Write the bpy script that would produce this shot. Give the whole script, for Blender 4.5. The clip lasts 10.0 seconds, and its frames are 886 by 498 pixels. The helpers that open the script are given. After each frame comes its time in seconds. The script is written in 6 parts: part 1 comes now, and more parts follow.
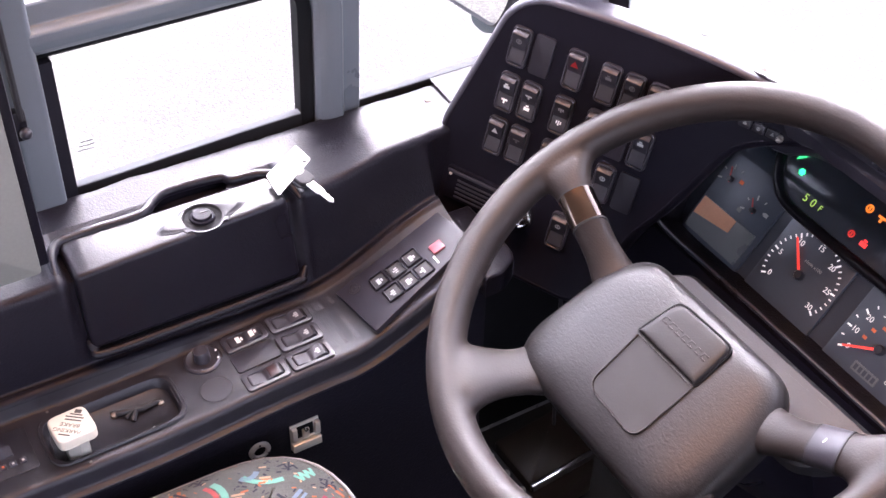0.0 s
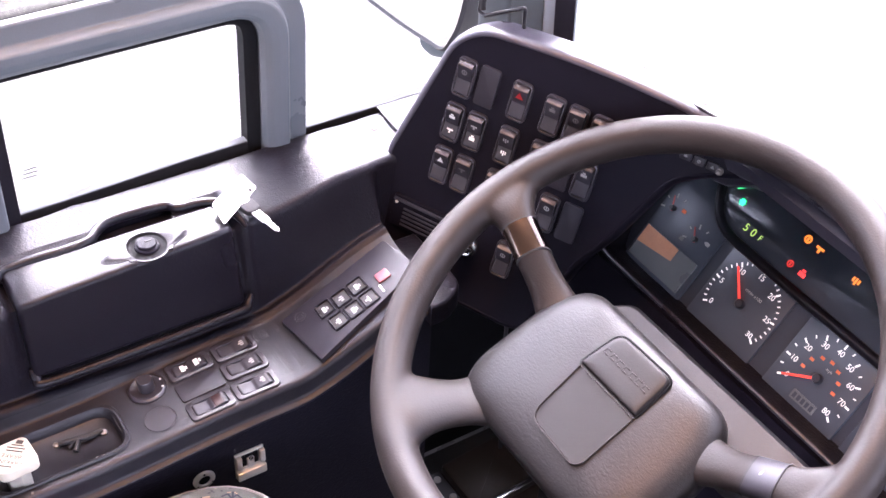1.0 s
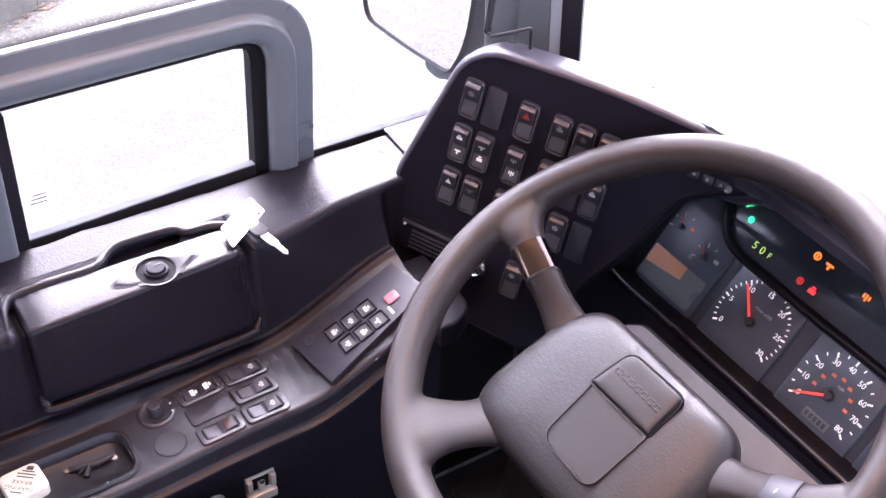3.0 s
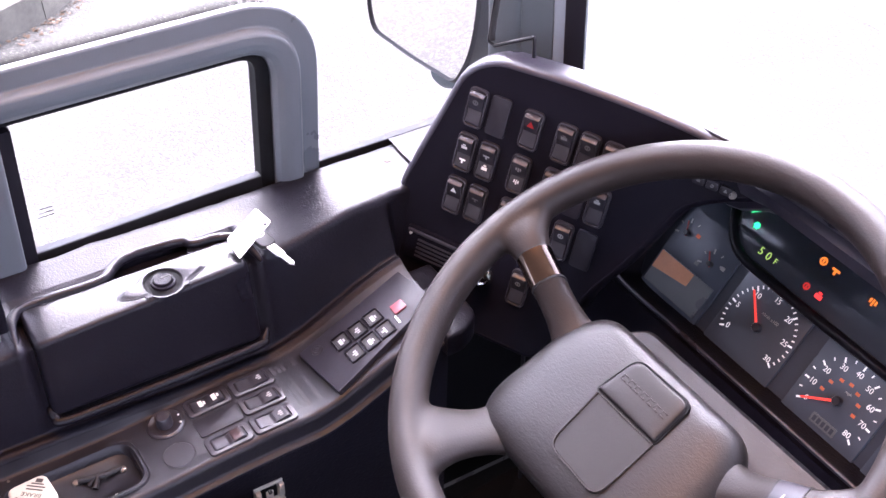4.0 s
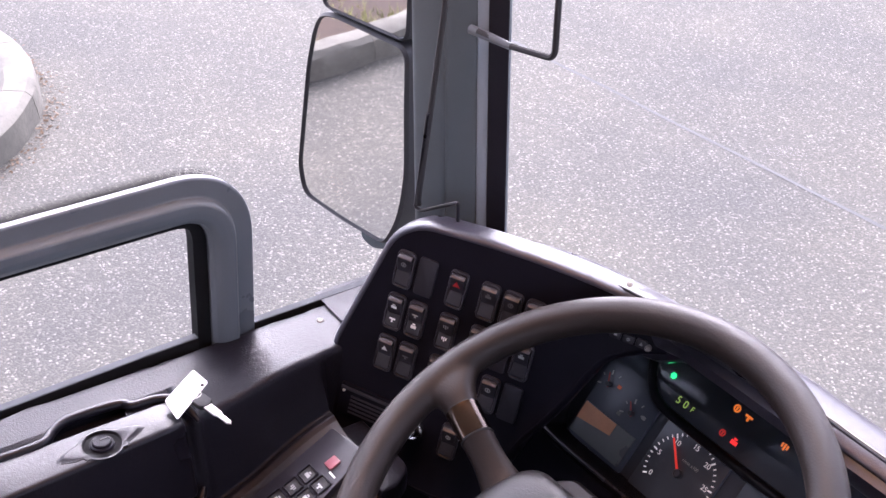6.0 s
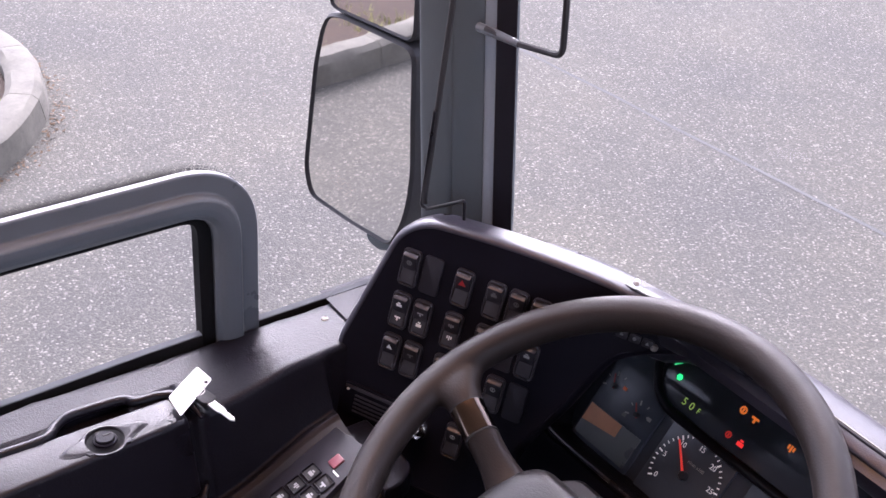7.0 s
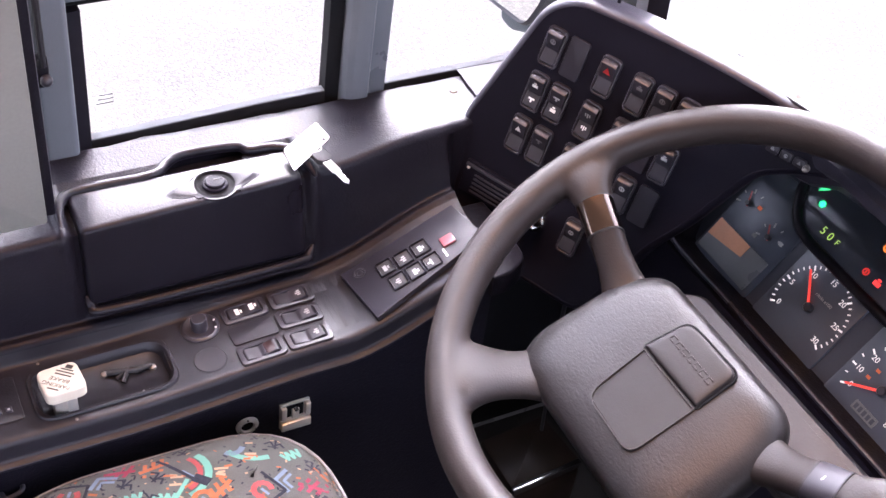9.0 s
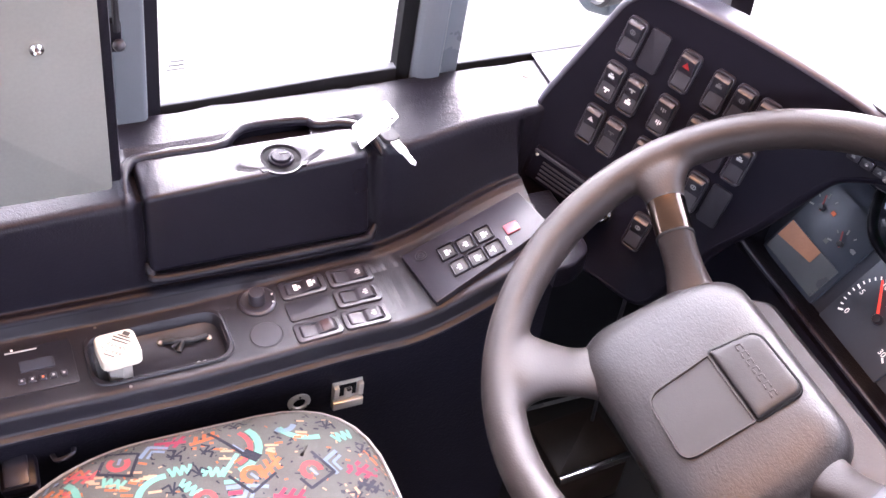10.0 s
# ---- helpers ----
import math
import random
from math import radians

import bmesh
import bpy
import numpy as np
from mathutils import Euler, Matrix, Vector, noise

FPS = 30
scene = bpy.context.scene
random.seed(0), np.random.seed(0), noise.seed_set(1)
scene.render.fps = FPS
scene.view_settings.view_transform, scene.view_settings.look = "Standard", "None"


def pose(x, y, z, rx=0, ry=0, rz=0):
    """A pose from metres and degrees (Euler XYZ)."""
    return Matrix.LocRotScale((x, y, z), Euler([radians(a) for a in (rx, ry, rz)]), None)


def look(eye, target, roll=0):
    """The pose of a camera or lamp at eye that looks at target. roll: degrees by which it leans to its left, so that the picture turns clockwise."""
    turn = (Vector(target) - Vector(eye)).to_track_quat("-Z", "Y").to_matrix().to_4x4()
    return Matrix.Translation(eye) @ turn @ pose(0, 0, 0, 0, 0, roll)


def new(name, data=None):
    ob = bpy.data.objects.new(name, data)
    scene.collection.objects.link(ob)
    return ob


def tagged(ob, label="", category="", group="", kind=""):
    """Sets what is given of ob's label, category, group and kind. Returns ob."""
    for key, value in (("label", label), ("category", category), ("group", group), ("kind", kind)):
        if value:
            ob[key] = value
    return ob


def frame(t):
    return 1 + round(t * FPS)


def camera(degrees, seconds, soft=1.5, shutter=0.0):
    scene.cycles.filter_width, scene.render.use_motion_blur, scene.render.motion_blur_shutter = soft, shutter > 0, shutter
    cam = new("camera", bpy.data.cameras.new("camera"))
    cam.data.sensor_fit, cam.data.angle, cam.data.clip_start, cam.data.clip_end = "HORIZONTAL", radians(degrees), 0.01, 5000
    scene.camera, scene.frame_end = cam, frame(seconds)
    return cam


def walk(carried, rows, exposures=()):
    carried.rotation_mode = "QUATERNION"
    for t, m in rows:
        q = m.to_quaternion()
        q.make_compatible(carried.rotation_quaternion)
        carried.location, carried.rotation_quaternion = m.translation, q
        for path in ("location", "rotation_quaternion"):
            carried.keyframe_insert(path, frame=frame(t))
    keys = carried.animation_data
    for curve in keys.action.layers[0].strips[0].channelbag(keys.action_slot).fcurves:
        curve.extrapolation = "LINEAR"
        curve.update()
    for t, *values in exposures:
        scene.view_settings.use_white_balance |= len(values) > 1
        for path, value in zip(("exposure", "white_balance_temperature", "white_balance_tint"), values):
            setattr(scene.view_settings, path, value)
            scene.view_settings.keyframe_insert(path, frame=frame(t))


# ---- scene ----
cam = camera(38.86, 10.0)
PATH = [
    (0.0, 0.0028, 0.0040, 1.5012, 49.174, -0.840, 59.832),
    (0.5, 0.0034, 0.0094, 1.5018, 48.192, -2.733, 59.279),
    (1.0, 0.0013, 0.0138, 1.5208, 49.735, -2.346, 58.300),
    (1.5, -0.0039, 0.0119, 1.5173, 50.110, -2.568, 58.738),
    (2.0, 0.0046, 0.0145, 1.5210, 50.325, -1.607, 58.038),
    (3.5, -0.0018, 0.0084, 1.5181, 50.982, -1.681, 58.095),
    (4.0, 0.0040, 0.0130, 1.5209, 51.184, -0.956, 58.062),
    (4.5, 0.0093, 0.0060, 1.5253, 51.748, -0.955, 57.838),
    (5.0, 0.0173, -0.0049, 1.5380, 53.316, -2.632, 57.423),
    (5.5, 0.0367, -0.0014, 1.5545, 55.472, -0.890, 54.709),
    (5.7, 0.0451, -0.0052, 1.5634, 57.026, -1.172, 54.894),
    (6.8, 0.0477, -0.0176, 1.5525, 59.012, -2.183, 54.974),
    (7.0, 0.0473, -0.0130, 1.5493, 58.644, -2.062, 55.340),
    (7.5, 0.0283, -0.0146, 1.5468, 57.290, -2.233, 55.919),
    (8.0, 0.0152, -0.0046, 1.5374, 55.547, -1.410, 56.587),
    (8.5, 0.0031, 0.0016, 1.5111, 52.468, -3.941, 60.150),
    (9.0, -0.0161, -0.0032, 1.4895, 48.616, -5.635, 63.726),
    (9.5, -0.0284, -0.0071, 1.4913, 47.244, -5.339, 65.072),
    (10.0, -0.0465, -0.0020, 1.4911, 46.617, -6.628, 67.879),
]
EXPOSURES = [(0.0, 3.68, 5980, 26), (0.5, 3.95, 5950, 26), (1.0, 4.01, 5930, 27), (2.0, 3.80, 5840, 29), (3.5, 3.68, 5810, 30), (4.5, 3.54, 5790, 30), (5.5, 2.97, 5840, 29), (7.0, 2.39, 5870, 29), (7.5, 2.44, 5870, 29),
             (8.0, 2.68, 5900, 28), (8.5, 2.99, 5930, 28), (9.0, 3.62, 5960, 26), (9.5, 4.12, 6000, 26), (10.0, 4.21, 5990, 26)]
walk(cam, [(t, pose(x, y, z, rx, ry, rz)) for t, x, y, z, rx, ry, rz in PATH], EXPOSURES)

# ---- light ----
world = bpy.data.worlds.new("overcast_sky")
scene.world = world
world.use_nodes = True
wn = world.node_tree
sky = wn.nodes.new("ShaderNodeTexSky")
sky.sky_type, sky.sun_disc = "NISHITA", False
sky.sun_elevation, sky.sun_rotation = radians(43), radians(301)
sky.air_density, sky.dust_density = 1.0, 5.0
sky_tint = wn.nodes.new("ShaderNodeHueSaturation")
sky_tint.inputs["Saturation"].default_value = 0.35
wn.links.new(sky.outputs[0], sky_tint.inputs["Color"])
wn.links.new(sky_tint.outputs[0], wn.nodes["Background"].inputs["Color"])
wn.nodes["Background"].inputs["Strength"].default_value = 0.15
sun = new("sun", bpy.data.lights.new("sun", "SUN"))
sun.data.energy, sun.data.angle, sun.data.color = 0.50, radians(76), (1.0, 0.97, 0.94)
sun.matrix_world = look((-6, 3.6, 6.6), (0, 0, 0))

# ---- helpers for things and meshes ----
FLAT = Matrix.Identity(4)


def thing(name, label, category, m=FLAT, group="", kind=""):
    ob = new(name)
    ob.empty_display_size = 0.02
    ob.matrix_world = m
    return tagged(ob, label, category, group, kind)


def part(name, bm, material, parent=None, label="", smooth=True, m=None, kind=""):
    me = bpy.data.meshes.new(name)
    bmesh.ops.recalc_face_normals(bm, faces=bm.faces)
    for f in bm.faces:
        f.smooth = smooth
    if smooth:
        for e in bm.edges:
            if len(e.link_faces) == 2 and e.calc_face_angle(0) > radians(38):
                e.smooth = False
    bm.to_mesh(me)
    bm.free()
    for x in material if isinstance(material, (list, tuple)) else [material]:
        me.materials.append(x)
    ob = new(name, me)
    if parent:
        ob.parent = parent
    if m is not None:
        ob.matrix_local = m
    return tagged(ob, label, kind=kind)


def basis(origin, u, v):
    """A frame with x along u, y along v and z out of the surface."""
    u, v = Vector(u).normalized(), Vector(v).normalized()
    w = u.cross(v).normalized()
    v = w.cross(u)
    m = Matrix.Identity(4)
    for i in range(3):
        m[i][0], m[i][1], m[i][2], m[i][3] = u[i], v[i], w[i], origin[i]
    return m


def rounded(pts, r, seg=4):
    """A polygon with its corners rounded; r is one radius or one for each corner."""
    out, k = [], len(pts)
    for i, p in enumerate(pts):
        rr = r[i] if isinstance(r, (list, tuple)) else r
        p = Vector(p)
        a, b = Vector(pts[i - 1]) - p, Vector(pts[(i + 1) % k]) - p
        d = min(rr, a.length * 0.49, b.length * 0.49)
        if d < 1e-6:
            out.append(tuple(p))
            continue
        s, e = p + a.normalized() * d, p + b.normalized() * d
        for j in range(seg + 1):
            t = j / seg
            out.append(tuple((1 - t) ** 2 * s + 2 * t * (1 - t) * p + t * t * e))
    return out


def open_rounded(pts, r, seg=4):
    """The same for an open line."""
    out = [tuple(pts[0])]
    for i in range(1, len(pts) - 1):
        rr = r[i] if isinstance(r, (list, tuple)) else r
        p = Vector(pts[i])
        a, b = Vector(pts[i - 1]) - p, Vector(pts[i + 1]) - p
        d = min(rr, a.length * 0.49, b.length * 0.49)
        s, e = p + a.normalized() * d, p + b.normalized() * d
        for j in range(seg + 1):
            t = j / seg
            out.append(tuple((1 - t) ** 2 * s + 2 * t * (1 - t) * p + t * t * e))
    return out + [tuple(pts[-1])]


def rect(w, h, r=0.0, seg=4, x=0.0, y=0.0):
    return rounded([(x - w / 2, y - h / 2), (x + w / 2, y - h / 2), (x + w / 2, y + h / 2), (x - w / 2, y + h / 2)], r, seg)


def circle(r, seg=32, x=0.0, y=0.0):
    return [(x + r * math.cos(2 * math.pi * i / seg), y + r * math.sin(2 * math.pi * i / seg)) for i in range(seg)]


def loft(bm, rings, closed=True, cap0=False, cap1=False):
    made = [[bm.verts.new(p) for p in ring] for ring in rings]
    k = len(rings[0])
    for a, b in zip(made, made[1:]):
        for i in range(k if closed else k - 1):
            j = (i + 1) % k
            bm.faces.new((a[i], a[j], b[j], b[i]))
    if cap0:
        bm.faces.new(made[0][::-1])
    if cap1:
        bm.faces.new(made[-1])
    return made


def shrink(pts, d):
    """A polygon (counterclockwise) drawn in by d."""
    out, k = [], len(pts)
    for i in range(k):
        p, a, b = Vector(pts[i]), Vector(pts[i - 1]), Vector(pts[(i + 1) % k])
        n1, n2 = Vector((-(p - a).y, (p - a).x)), Vector((-(b - p).y, (b - p).x))
        if n1.length < 1e-9 or n2.length < 1e-9:
            n1 = n2 = n1 if n1.length > n2.length else n2
        n1.normalize(), n2.normalize()
        n = n1 + n2
        n = n.normalized() if n.length > 1e-6 else n1
        out.append(tuple(p + n * d / max(0.5, n.dot(n1))))
    return out


def slab(bm, pts, z0, z1, bevel=0.0, seg=3):
    """A plate of that outline from z0 to z1, its upper edge rounded."""
    rings = [[(x, y, z0) for x, y in pts]]
    if bevel <= 0:
        rings.append([(x, y, z1) for x, y in pts])
    else:
        for j in range(seg + 1):
            a = math.pi / 2 * j / seg
            rings.append([(x, y, z1 - bevel + bevel * math.sin(a)) for x, y in shrink(pts, bevel * (1 - math.cos(a)))])
    loft(bm, rings, True, True, True)
    return bm


def frame_slab(bm, outer, inner, z0, z1):
    """A flat ring between two outlines with as many points."""
    rings = [[(x, y, z0) for x, y in outer], [(x, y, z1) for x, y in outer], [(x, y, z1) for x, y in inner], [(x, y, z0) for x, y in inner]]
    made = loft(bm, rings)
    for i in range(len(outer)):
        j = (i + 1) % len(outer)
        bm.faces.new((made[3][i], made[3][j], made[0][j], made[0][i]))
    return bm


def block(bm, c, s, bevel=0.0, m=FLAT):
    r = bmesh.ops.create_cube(bm, size=1.0, matrix=m @ Matrix.Translation(c) @ Matrix.Diagonal((*s, 1)))
    if bevel > 0:
        edges = list({e for v in r["verts"] for e in v.link_edges})
        bmesh.ops.bevel(bm, geom=edges, offset=bevel, segments=2, affect="EDGES", profile=0.5)
    return bm


def lathe(bm, profile, seg=32, m=FLAT, cap0=True, cap1=True):
    rings = []
    for r, z in profile:
        rings.append([m @ Vector((r * math.cos(2 * math.pi * i / seg), r * math.sin(2 * math.pi * i / seg), z)) for i in range(seg)])
    loft(bm, rings, True, cap0, cap1)
    return bm


def tube(bm, pts, r, seg=8, closed=False):
    pts = [Vector(p) for p in pts]
    k, rings, up = len(pts), [], None
    for i, p in enumerate(pts):
        if closed:
            d = pts[(i + 1) % k] - pts[i - 1]
        else:
            d = pts[min(i + 1, k - 1)] - pts[max(i - 1, 0)]
        d.normalize()
        if up is None:
            up = Vector((0, 0, 1)) if abs(d.z) < 0.9 else Vector((1, 0, 0))
        side = d.cross(up).normalized()
        up = side.cross(d).normalized()
        rr = r[i] if isinstance(r, (list, tuple)) else r
        rings.append([p + rr * (math.cos(2 * math.pi * j / seg) * side + math.sin(2 * math.pi * j / seg) * up) for j in range(seg)])
    made = loft(bm, rings, True, not closed, not closed)
    if closed:
        for j in range(seg):
            jj = (j + 1) % seg
            bm.faces.new((made[-1][j], made[-1][jj], made[0][jj], made[0][j]))
    return bm


def smoothstep(a, b, x):
    t = max(0.0, min(1.0, (x - a) / (b - a)))
    return t * t * (3 - 2 * t)


# ---- materials ----
def material(name, base, rough=0.5, metal=0.0, grain=0.0, scale=400.0, wear=0.25, wear_scale=9.0, coat=0.0, spread=0.12, transmission=0.0, emit=None, emit_strength=0.0, specular=0.5, detail=4.0, leather=0.0, leather_scale=260.0, stretch=(1.0, 1.0, 1.0), worn=None):
    """Colour with blotches at two scales, uneven gloss and a fine relief."""
    mat = bpy.data.materials.new(name)
    mat.use_nodes = True
    nt = mat.node_tree
    p = nt.nodes["Principled BSDF"]
    p.inputs["Metallic"].default_value = metal
    p.inputs["Coat Weight"].default_value = coat
    p.inputs["Transmission Weight"].default_value = transmission
    p.inputs["Specular IOR Level"].default_value = specular
    co = nt.nodes.new("ShaderNodeTexCoord")
    big = nt.nodes.new("ShaderNodeTexNoise")
    big.inputs["Scale"].default_value, big.inputs["Detail"].default_value = wear_scale, 6
    fine = nt.nodes.new("ShaderNodeTexNoise")
    fine.inputs["Scale"].default_value, fine.inputs["Detail"].default_value = scale, detail
    nt.links.new(co.outputs["Object"], big.inputs["Vector"])
    nt.links.new(co.outputs["Object"], fine.inputs["Vector"])
    mix = nt.nodes.new("ShaderNodeMix")
    mix.data_type = "RGBA"
    dark = [c * (1 - wear) for c in base]
    light = worn or [min(1, c * (1 + wear)) for c in base]
    mix.inputs["A"].default_value, mix.inputs["B"].default_value = (*dark, 1), (*light, 1)
    both = nt.nodes.new("ShaderNodeMath")
    both.operation = "MULTIPLY_ADD"
    both.inputs[1].default_value = 0.35
    nt.links.new(fine.outputs["Fac"], both.inputs[0])
    half = nt.nodes.new("ShaderNodeMath")
    half.operation = "MULTIPLY"
    half.inputs[1].default_value = 0.65
    nt.links.new(big.outputs["Fac"], half.inputs[0])
    nt.links.new(half.outputs[0], both.inputs[2])
    nt.links.new(both.outputs[0], mix.inputs["Factor"])
    nt.links.new(mix.outputs["Result"], p.inputs["Base Color"])
    rr = nt.nodes.new("ShaderNodeMapRange")
    rr.inputs["To Min"].default_value, rr.inputs["To Max"].default_value = max(0.02, rough - spread), min(1, rough + spread)
    nt.links.new(big.outputs["Fac"], rr.inputs["Value"])
    nt.links.new(rr.outputs[0], p.inputs["Roughness"])
    if grain > 0:
        b = nt.nodes.new("ShaderNodeBump")
        b.inputs["Strength"].default_value, b.inputs["Distance"].default_value = grain, 0.001
        nt.links.new(fine.outputs["Fac"], b.inputs["Height"])
        nt.links.new(b.outputs[0], p.inputs["Normal"])
    if leather > 0:
        place = nt.nodes.new("ShaderNodeMapping")
        place.inputs["Scale"].default_value = stretch
        nt.links.new(co.outputs["Object"], place.inputs["Vector"])
        cells = nt.nodes.new("ShaderNodeTexNoise")
        cells.inputs["Scale"].default_value, cells.inputs["Detail"].default_value, cells.inputs["Distortion"].default_value = leather_scale, 2.0, 1.2
        nt.links.new(place.outputs[0], cells.inputs["Vector"])
        hide = nt.nodes.new("ShaderNodeBump")
        hide.inputs["Strength"].default_value, hide.inputs["Distance"].default_value = leather, 0.002
        nt.links.new(cells.outputs["Fac"], hide.inputs["Height"])
        if grain > 0:
            nt.links.new(b.outputs[0], hide.inputs["Normal"])
        nt.links.new(hide.outputs[0], p.inputs["Normal"])
    if emit:
        p.inputs["Emission Color"].default_value, p.inputs["Emission Strength"].default_value = (*emit, 1), emit_strength
    return mat


BLACK = material("black_moulded_plastic", (0.0066, 0.0058, 0.0090), 0.31, grain=0.08, scale=700, wear=0.3, leather=0.15, leather_scale=300, specular=0.22)
CONSOLE = material("black_console_plastic", (0.0082, 0.0074, 0.0112), 0.36, grain=0.08, scale=700, wear=0.25, leather=0.28, leather_scale=300, specular=0.148)
SHELF = material("satin_black_shelf", (0.0145, 0.0138, 0.0180), 0.36, grain=0.3, scale=900, wear=0.25, specular=0.30)
KEYPLATE = material("satin_black_plate", (0.017, 0.0155, 0.021), 0.42, grain=0.2, scale=900, wear=0.2, specular=0.3)
PLATE = material("satin_black_cover", (0.012, 0.011, 0.015), 0.40, grain=0.2, scale=700, wear=0.25, specular=0.11)
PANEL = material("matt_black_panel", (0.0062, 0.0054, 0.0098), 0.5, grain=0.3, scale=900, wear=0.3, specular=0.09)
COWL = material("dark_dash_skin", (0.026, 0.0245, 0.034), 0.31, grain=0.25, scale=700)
SWITCH = material("black_switch_plastic", (0.024, 0.022, 0.028), 0.34, grain=0.1, scale=1200)
GREY = material("grey_frame_plastic", (0.104, 0.116, 0.128), 0.30, grain=0.12, scale=700, wear=0.15, specular=0.33)
PILLAR = material("grey_pillar_trim", (0.062, 0.076, 0.085), 0.5, grain=0.2, scale=500, wear=0.15)
ALU = material("brushed_grey_metal", (0.172, 0.170, 0.152), 0.5, metal=0.1, grain=0.05, scale=300, wear=0.28, wear_scale=7)
SILL = material("grey_sill_edge", (0.055, 0.060, 0.066), 0.6, wear=0.2, specular=0.06)
STRIP = material("grey_aluminium_strip", (0.19, 0.22, 0.25), 0.4, wear=0.15)
# shade put into the colour, for recesses, holes and foot well sheets; seals too
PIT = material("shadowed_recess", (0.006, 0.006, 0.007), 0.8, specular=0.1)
SEAL = material("black_seal", (0.008, 0.007, 0.011), 0.6, wear=0.2, specular=0.2)
RUBBER = material("black_rubber", (0.010, 0.0095, 0.0115), 0.65, grain=0.3, scale=500)
# the brown blotches hold wear and the warm glow on the rim together
RIM = material("grey_wheel_skin_wear_and_glow", (0.0150, 0.0143, 0.0168), 0.43, grain=0.2, scale=500, wear=0.2, wear_scale=11, leather=0.04, leather_scale=300, worn=(0.0245, 0.0172, 0.0135), specular=0.26)
HUB = material("grained_grey_hub", (0.0118, 0.0112, 0.0130), 0.36, grain=0.15, scale=420, wear=0.15, wear_scale=11, detail=2, leather=0.16, leather_scale=430, stretch=(0.42, 1.0, 1.0), worn=(0.0165, 0.0142, 0.0138), specular=0.28)
COVER = material("column_cover_plastic", (0.0085, 0.0078, 0.0098), 0.45, grain=0.2, scale=500, wear=0.2)
EMBLEM = material("smooth_grey_horn_pad", (0.0095, 0.0080, 0.0078), 0.40, grain=0.08, scale=900, wear=0.2, leather=0.03, specular=0.25)
# the brown tint puts a warm reflection into the plating's colour
BAND = material("dark_plating_warm_glint", (0.24, 0.18, 0.15), 0.14, metal=1.0, wear=0.15, spread=0.06)
CHROME = material("polished_metal", (0.75, 0.74, 0.72), 0.16, metal=1.0, wear=0.1, spread=0.06)
ZINC = material("zinc_plated_metal", (0.66, 0.63, 0.57), 0.40, metal=0.6, wear=0.2, wear_scale=60)
DULL = material("dull_steel", (0.20, 0.185, 0.17), 0.45, metal=0.5, wear=0.3, wear_scale=80)
WHITE = material("white_print", (0.8, 0.8, 0.78), 0.5, wear=0.06)
# faint glow added so the dial print reads under the dark visor
DIAL_INK = material("lit_dial_print", (0.8, 0.8, 0.78), 0.5, wear=0.06, emit=(1.0, 0.97, 0.92), emit_strength=0.05)
CARD = material("white_card", (0.82, 0.82, 0.82), 0.5, wear=0.05)
CREAM = material("cream_enamel", (0.50, 0.47, 0.39), 0.4, wear=0.08)
PRINT = material("brown_print", (0.03, 0.025, 0.022), 0.6, wear=0.1)
RED = material("red_switch_lens", (0.35, 0.02, 0.02), 0.35)
PINK = material("red_button", (0.19, 0.045, 0.060), 0.4, wear=0.1)
# the needles get the same small added glow
NEEDLE = material("red_needle", (0.9, 0.06, 0.04), 0.4, emit=(1.0, 0.06, 0.03), emit_strength=0.06)
FAINT_NEEDLE = material("dull_red_needle", (0.42, 0.04, 0.035), 0.4, wear=0.1)
DIAL = material("black_dial_face", (0.056, 0.068, 0.090), 0.32, wear=0.15)
CLUSTER_FACE = material("dark_cluster_plastic", (0.046, 0.052, 0.069), 0.40, wear=0.2, specular=0.3)
LENS = material("smoky_cluster_lens", (0.040, 0.044, 0.056), 0.16, wear=0.1, spread=0.03, specular=0.3)
# a warm reflection on the display glass, put into colour and a faint glow
AMBER_GLINT = material("amber_reflection", (0.36, 0.17, 0.085), 0.35, wear=0.35, wear_scale=40, emit=(1.0, 0.42, 0.18), emit_strength=0.006)
GREYLCD = material("grey_display", (0.115, 0.125, 0.130), 0.3, wear=0.1)
GREEN_LED = material("green_lamp", (0.0, 0.3, 0.1), 0.4, emit=(0.0, 1.0, 0.16), emit_strength=0.35)
GREEN_TXT = material("green_segments", (0.2, 0.4, 0.1), 0.4, emit=(0.5, 0.75, 0.12), emit_strength=0.075)
RED_LED = material("red_lamp", (0.4, 0.02, 0.02), 0.4, emit=(1.0, 0.04, 0.03), emit_strength=0.15)
AMBER_LED = material("amber_lamp", (0.4, 0.15, 0.02), 0.4, emit=(1.0, 0.22, 0.02), emit_strength=0.115)
DIM_RED = material("faint_red_lamp", (0.2, 0.02, 0.02), 0.4, emit=(1.0, 0.05, 0.03), emit_strength=0.05)
ORANGE_PRINT = material("orange_dial_print", (0.55, 0.12, 0.04), 0.5, emit=(1.0, 0.2, 0.05), emit_strength=0.012)
FLOOR = material("speckled_floor_vinyl", (0.012, 0.0098, 0.0080), 0.6, grain=0.4, scale=250, wear=0.6, wear_scale=30)
TAN = material("tan_ceiling_lining", (0.56, 0.45, 0.36), 0.7, grain=0.2, scale=200)
LINING = material("grey_cabin_lining", (0.38, 0.37, 0.36), 0.7, grain=0.2, scale=200)
BODY = material("painted_coach_body", (0.12, 0.12, 0.13), 0.3, wear=0.05)


